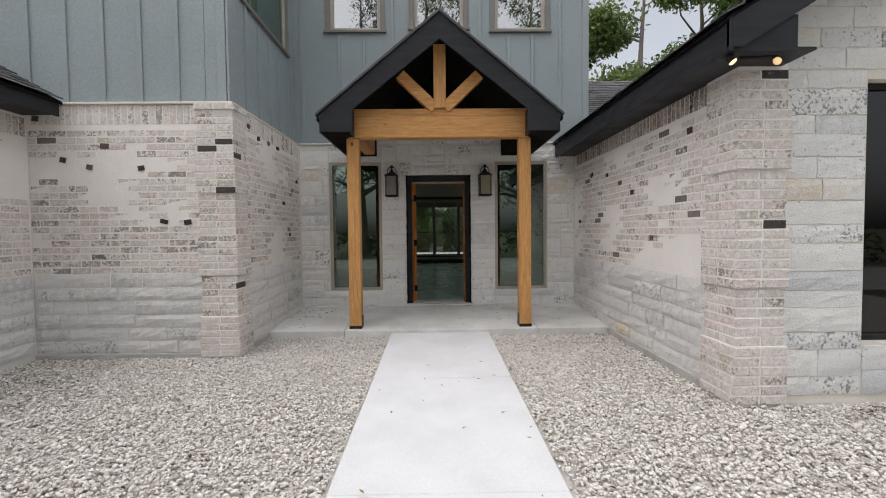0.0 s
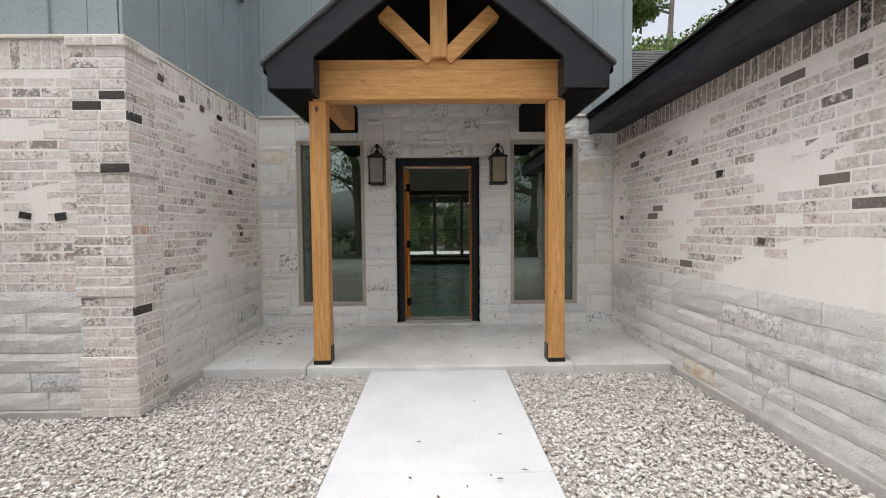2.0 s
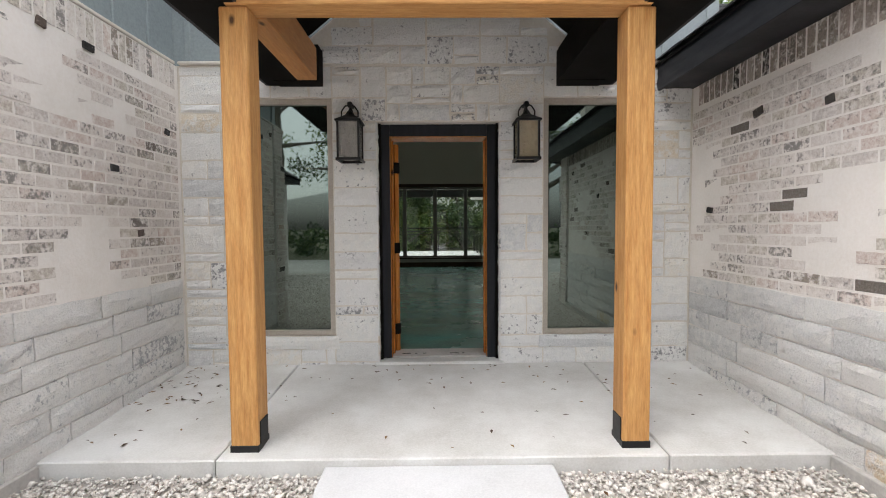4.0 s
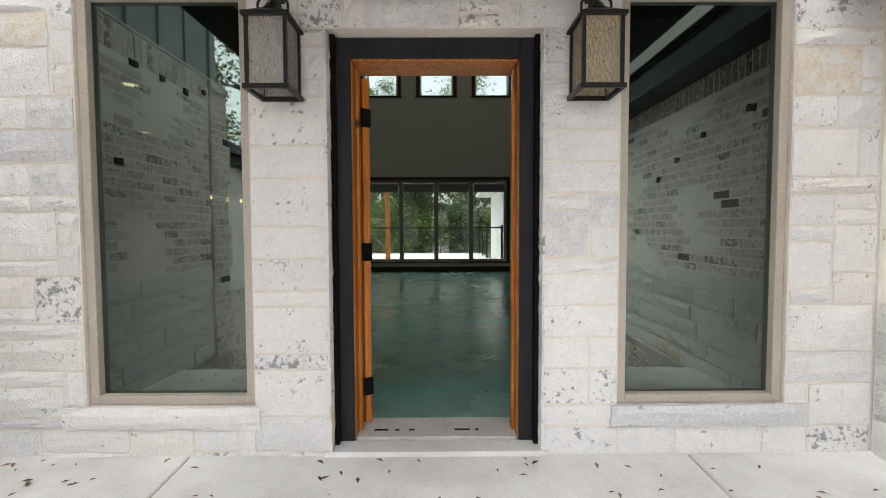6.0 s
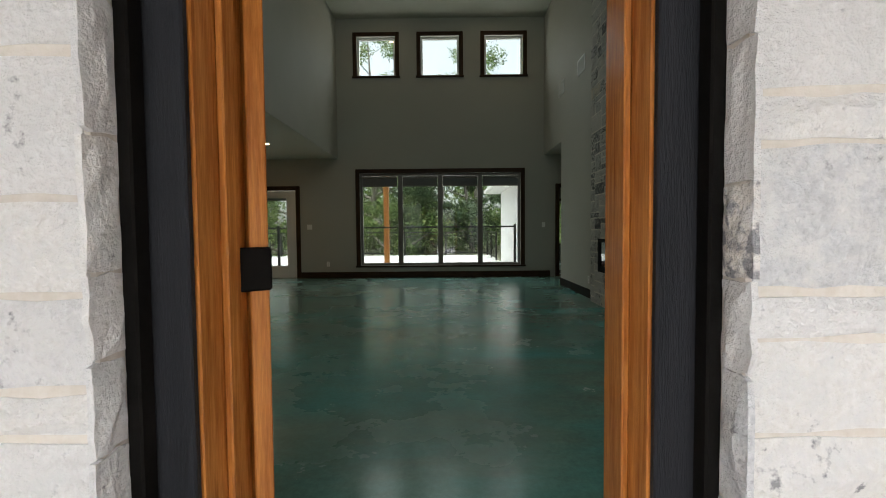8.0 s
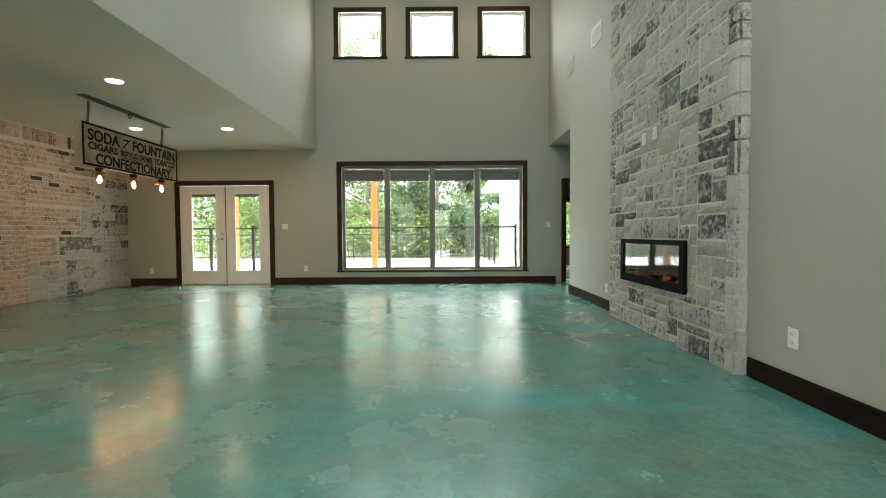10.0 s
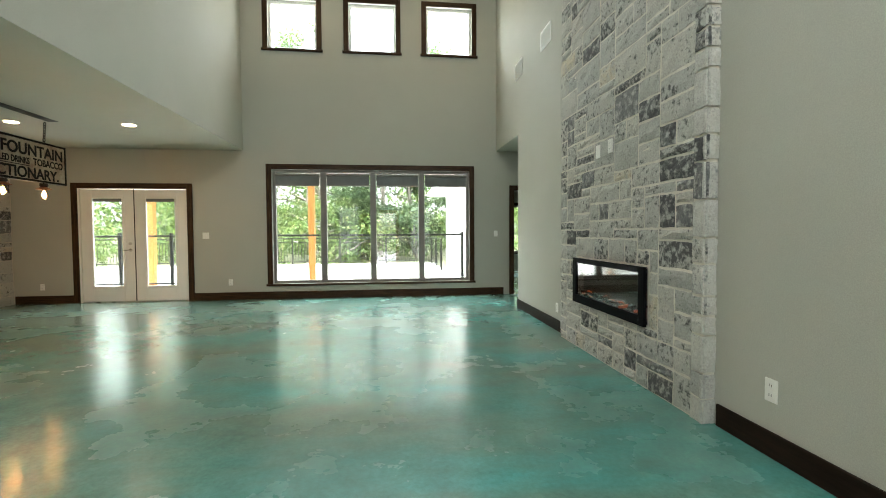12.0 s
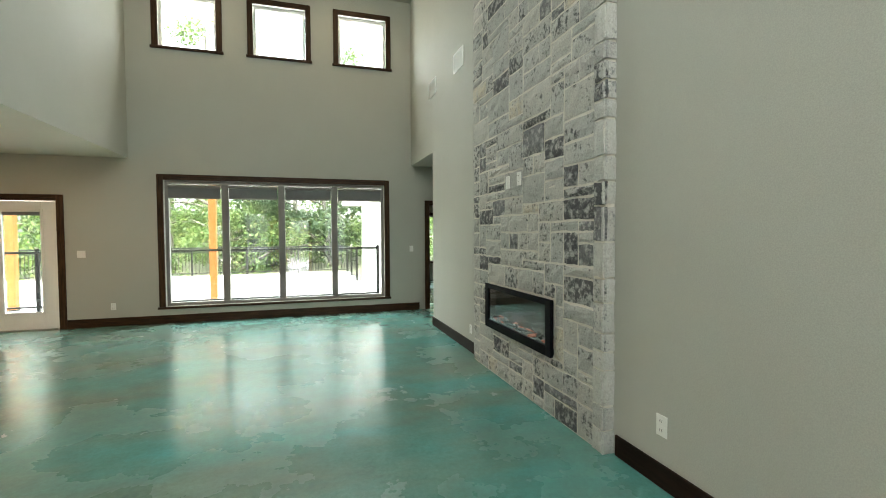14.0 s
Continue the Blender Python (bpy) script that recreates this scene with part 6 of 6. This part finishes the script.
# dark clinker headers set askew in the washed walls
r8 = random.Random(31)
for wall, fr, w, z0, z1, n8 in ((wall_wing_left, wall_frame((-2.32, 6.88, 0.04), (0, -1, 0), (1, 0, 0)), 2.09, 1.1, 2.6, 7), (wall_wing_front, wall_frame((-2.64, 4.485, 0.04), (-1, 0, 0), (0, -1, 0)), 1.95, 1.1, 2.6, 7), (wall_garage_side, wall_frame((2.31, 3.22, 0.04), (0, 1, 0), (-1, 0, 0)), 3.69, 1.1, 2.5, 7)):
    for i in range(n8):
        me = brick_mesh("clinker_brick", r8.uniform(0.055, 0.09), r8.uniform(0.045, 0.06), 0.017, M_clinker, i)
        u = w * (i + r8.uniform(0.15, 0.85)) / n8
        piece("clinker_brick", me, wall, fr @ Matrix.Translation((min(u, w - 0.12), 0.001, COURSE * round(r8.uniform(z0, z1) / COURSE))) @ Matrix.Rotation(radians(r8.uniform(-14, 14)), 4, "Y"))
# inside
brickwork(wall_left, wall_frame((XL, 9.6, FLOOR), (0, 1, 0), (1, 0, 0)), 4.9, 0.0, 2.82, near=(2.6, 4.9), smear=0.9, inner=True, seed=6)
STEP = wall_frame((XL, 14.5, FLOOR), (0, 1, 0), (1, 0, 0))
ashlar(wall_left, STEP, 2.31, 2.16, M_ash, 0.028, (0.12, 0.08), [(0, 0.6, 0.58, 3), (0, 1.08, 1.04, 3), (0, 1.44, 1.6, 3)], 9, heights=(1, 2, 2, 2, 3), widths=(2, 3, 3, 4))
for w, a, b in ((0.6, 0.57, 1.08), (1.08, 1.08, 1.59), (1.44, 1.59, 2.17)):
    brickwork(wall_left, STEP, w - 0.012, a, b, smear=0.9, inner=True, seed=7, soldier=False, limit=60)
brickwork(wall_left, STEP, 2.31, 2.17, 2.82, smear=0.9, inner=True, seed=8, limit=60)
ashlar(fire, wall_frame((FX, FY0 + 0.13, FLOOR), (0, 1, 0), (-1, 0, 0)), FY1 - FY0 - 0.13, CEIL_HI - FLOOR, M_ash, 0.022, (0.10, 0.086), joint=0.018, holes=[(INS[0] - FY0 - 0.15, INS[1] - FY0 - 0.11, INS[2] - FLOOR - 0.02, INS[3] - FLOOR + 0.02)], seed=10, heights=(1, 2, 2, 2, 3, 2), widths=(2, 2, 3, 3, 4, 5))
r7 = random.Random(3)
z = FLOOR
while z < CEIL_HI - 0.1:
    h = r7.choice((0.13, 0.17, 0.21, 0.25))
    h = min(h, CEIL_HI - z)
    piece("corner_stone", stone_mesh("corner_stone", 0.13, h - 0.018, 0.02, r7.choice((M_ash, M_ash, M_ash_corner)), z, 0.006, 3, 3), fire, wall_frame((FX, FY0 + 0.0, z), (0, 1, 0), (-1, 0, 0)))
    piece("corner_stone", stone_mesh("corner_stone", XR - FX + 0.02, h - 0.018, 0.02, M_ash_corner, z + 9, 0.004, 3, 3), fire, wall_frame((XR - 0.002, FY0 + 0.02, z), (-1, 0, 0), (0, -1, 0)))
    z += h
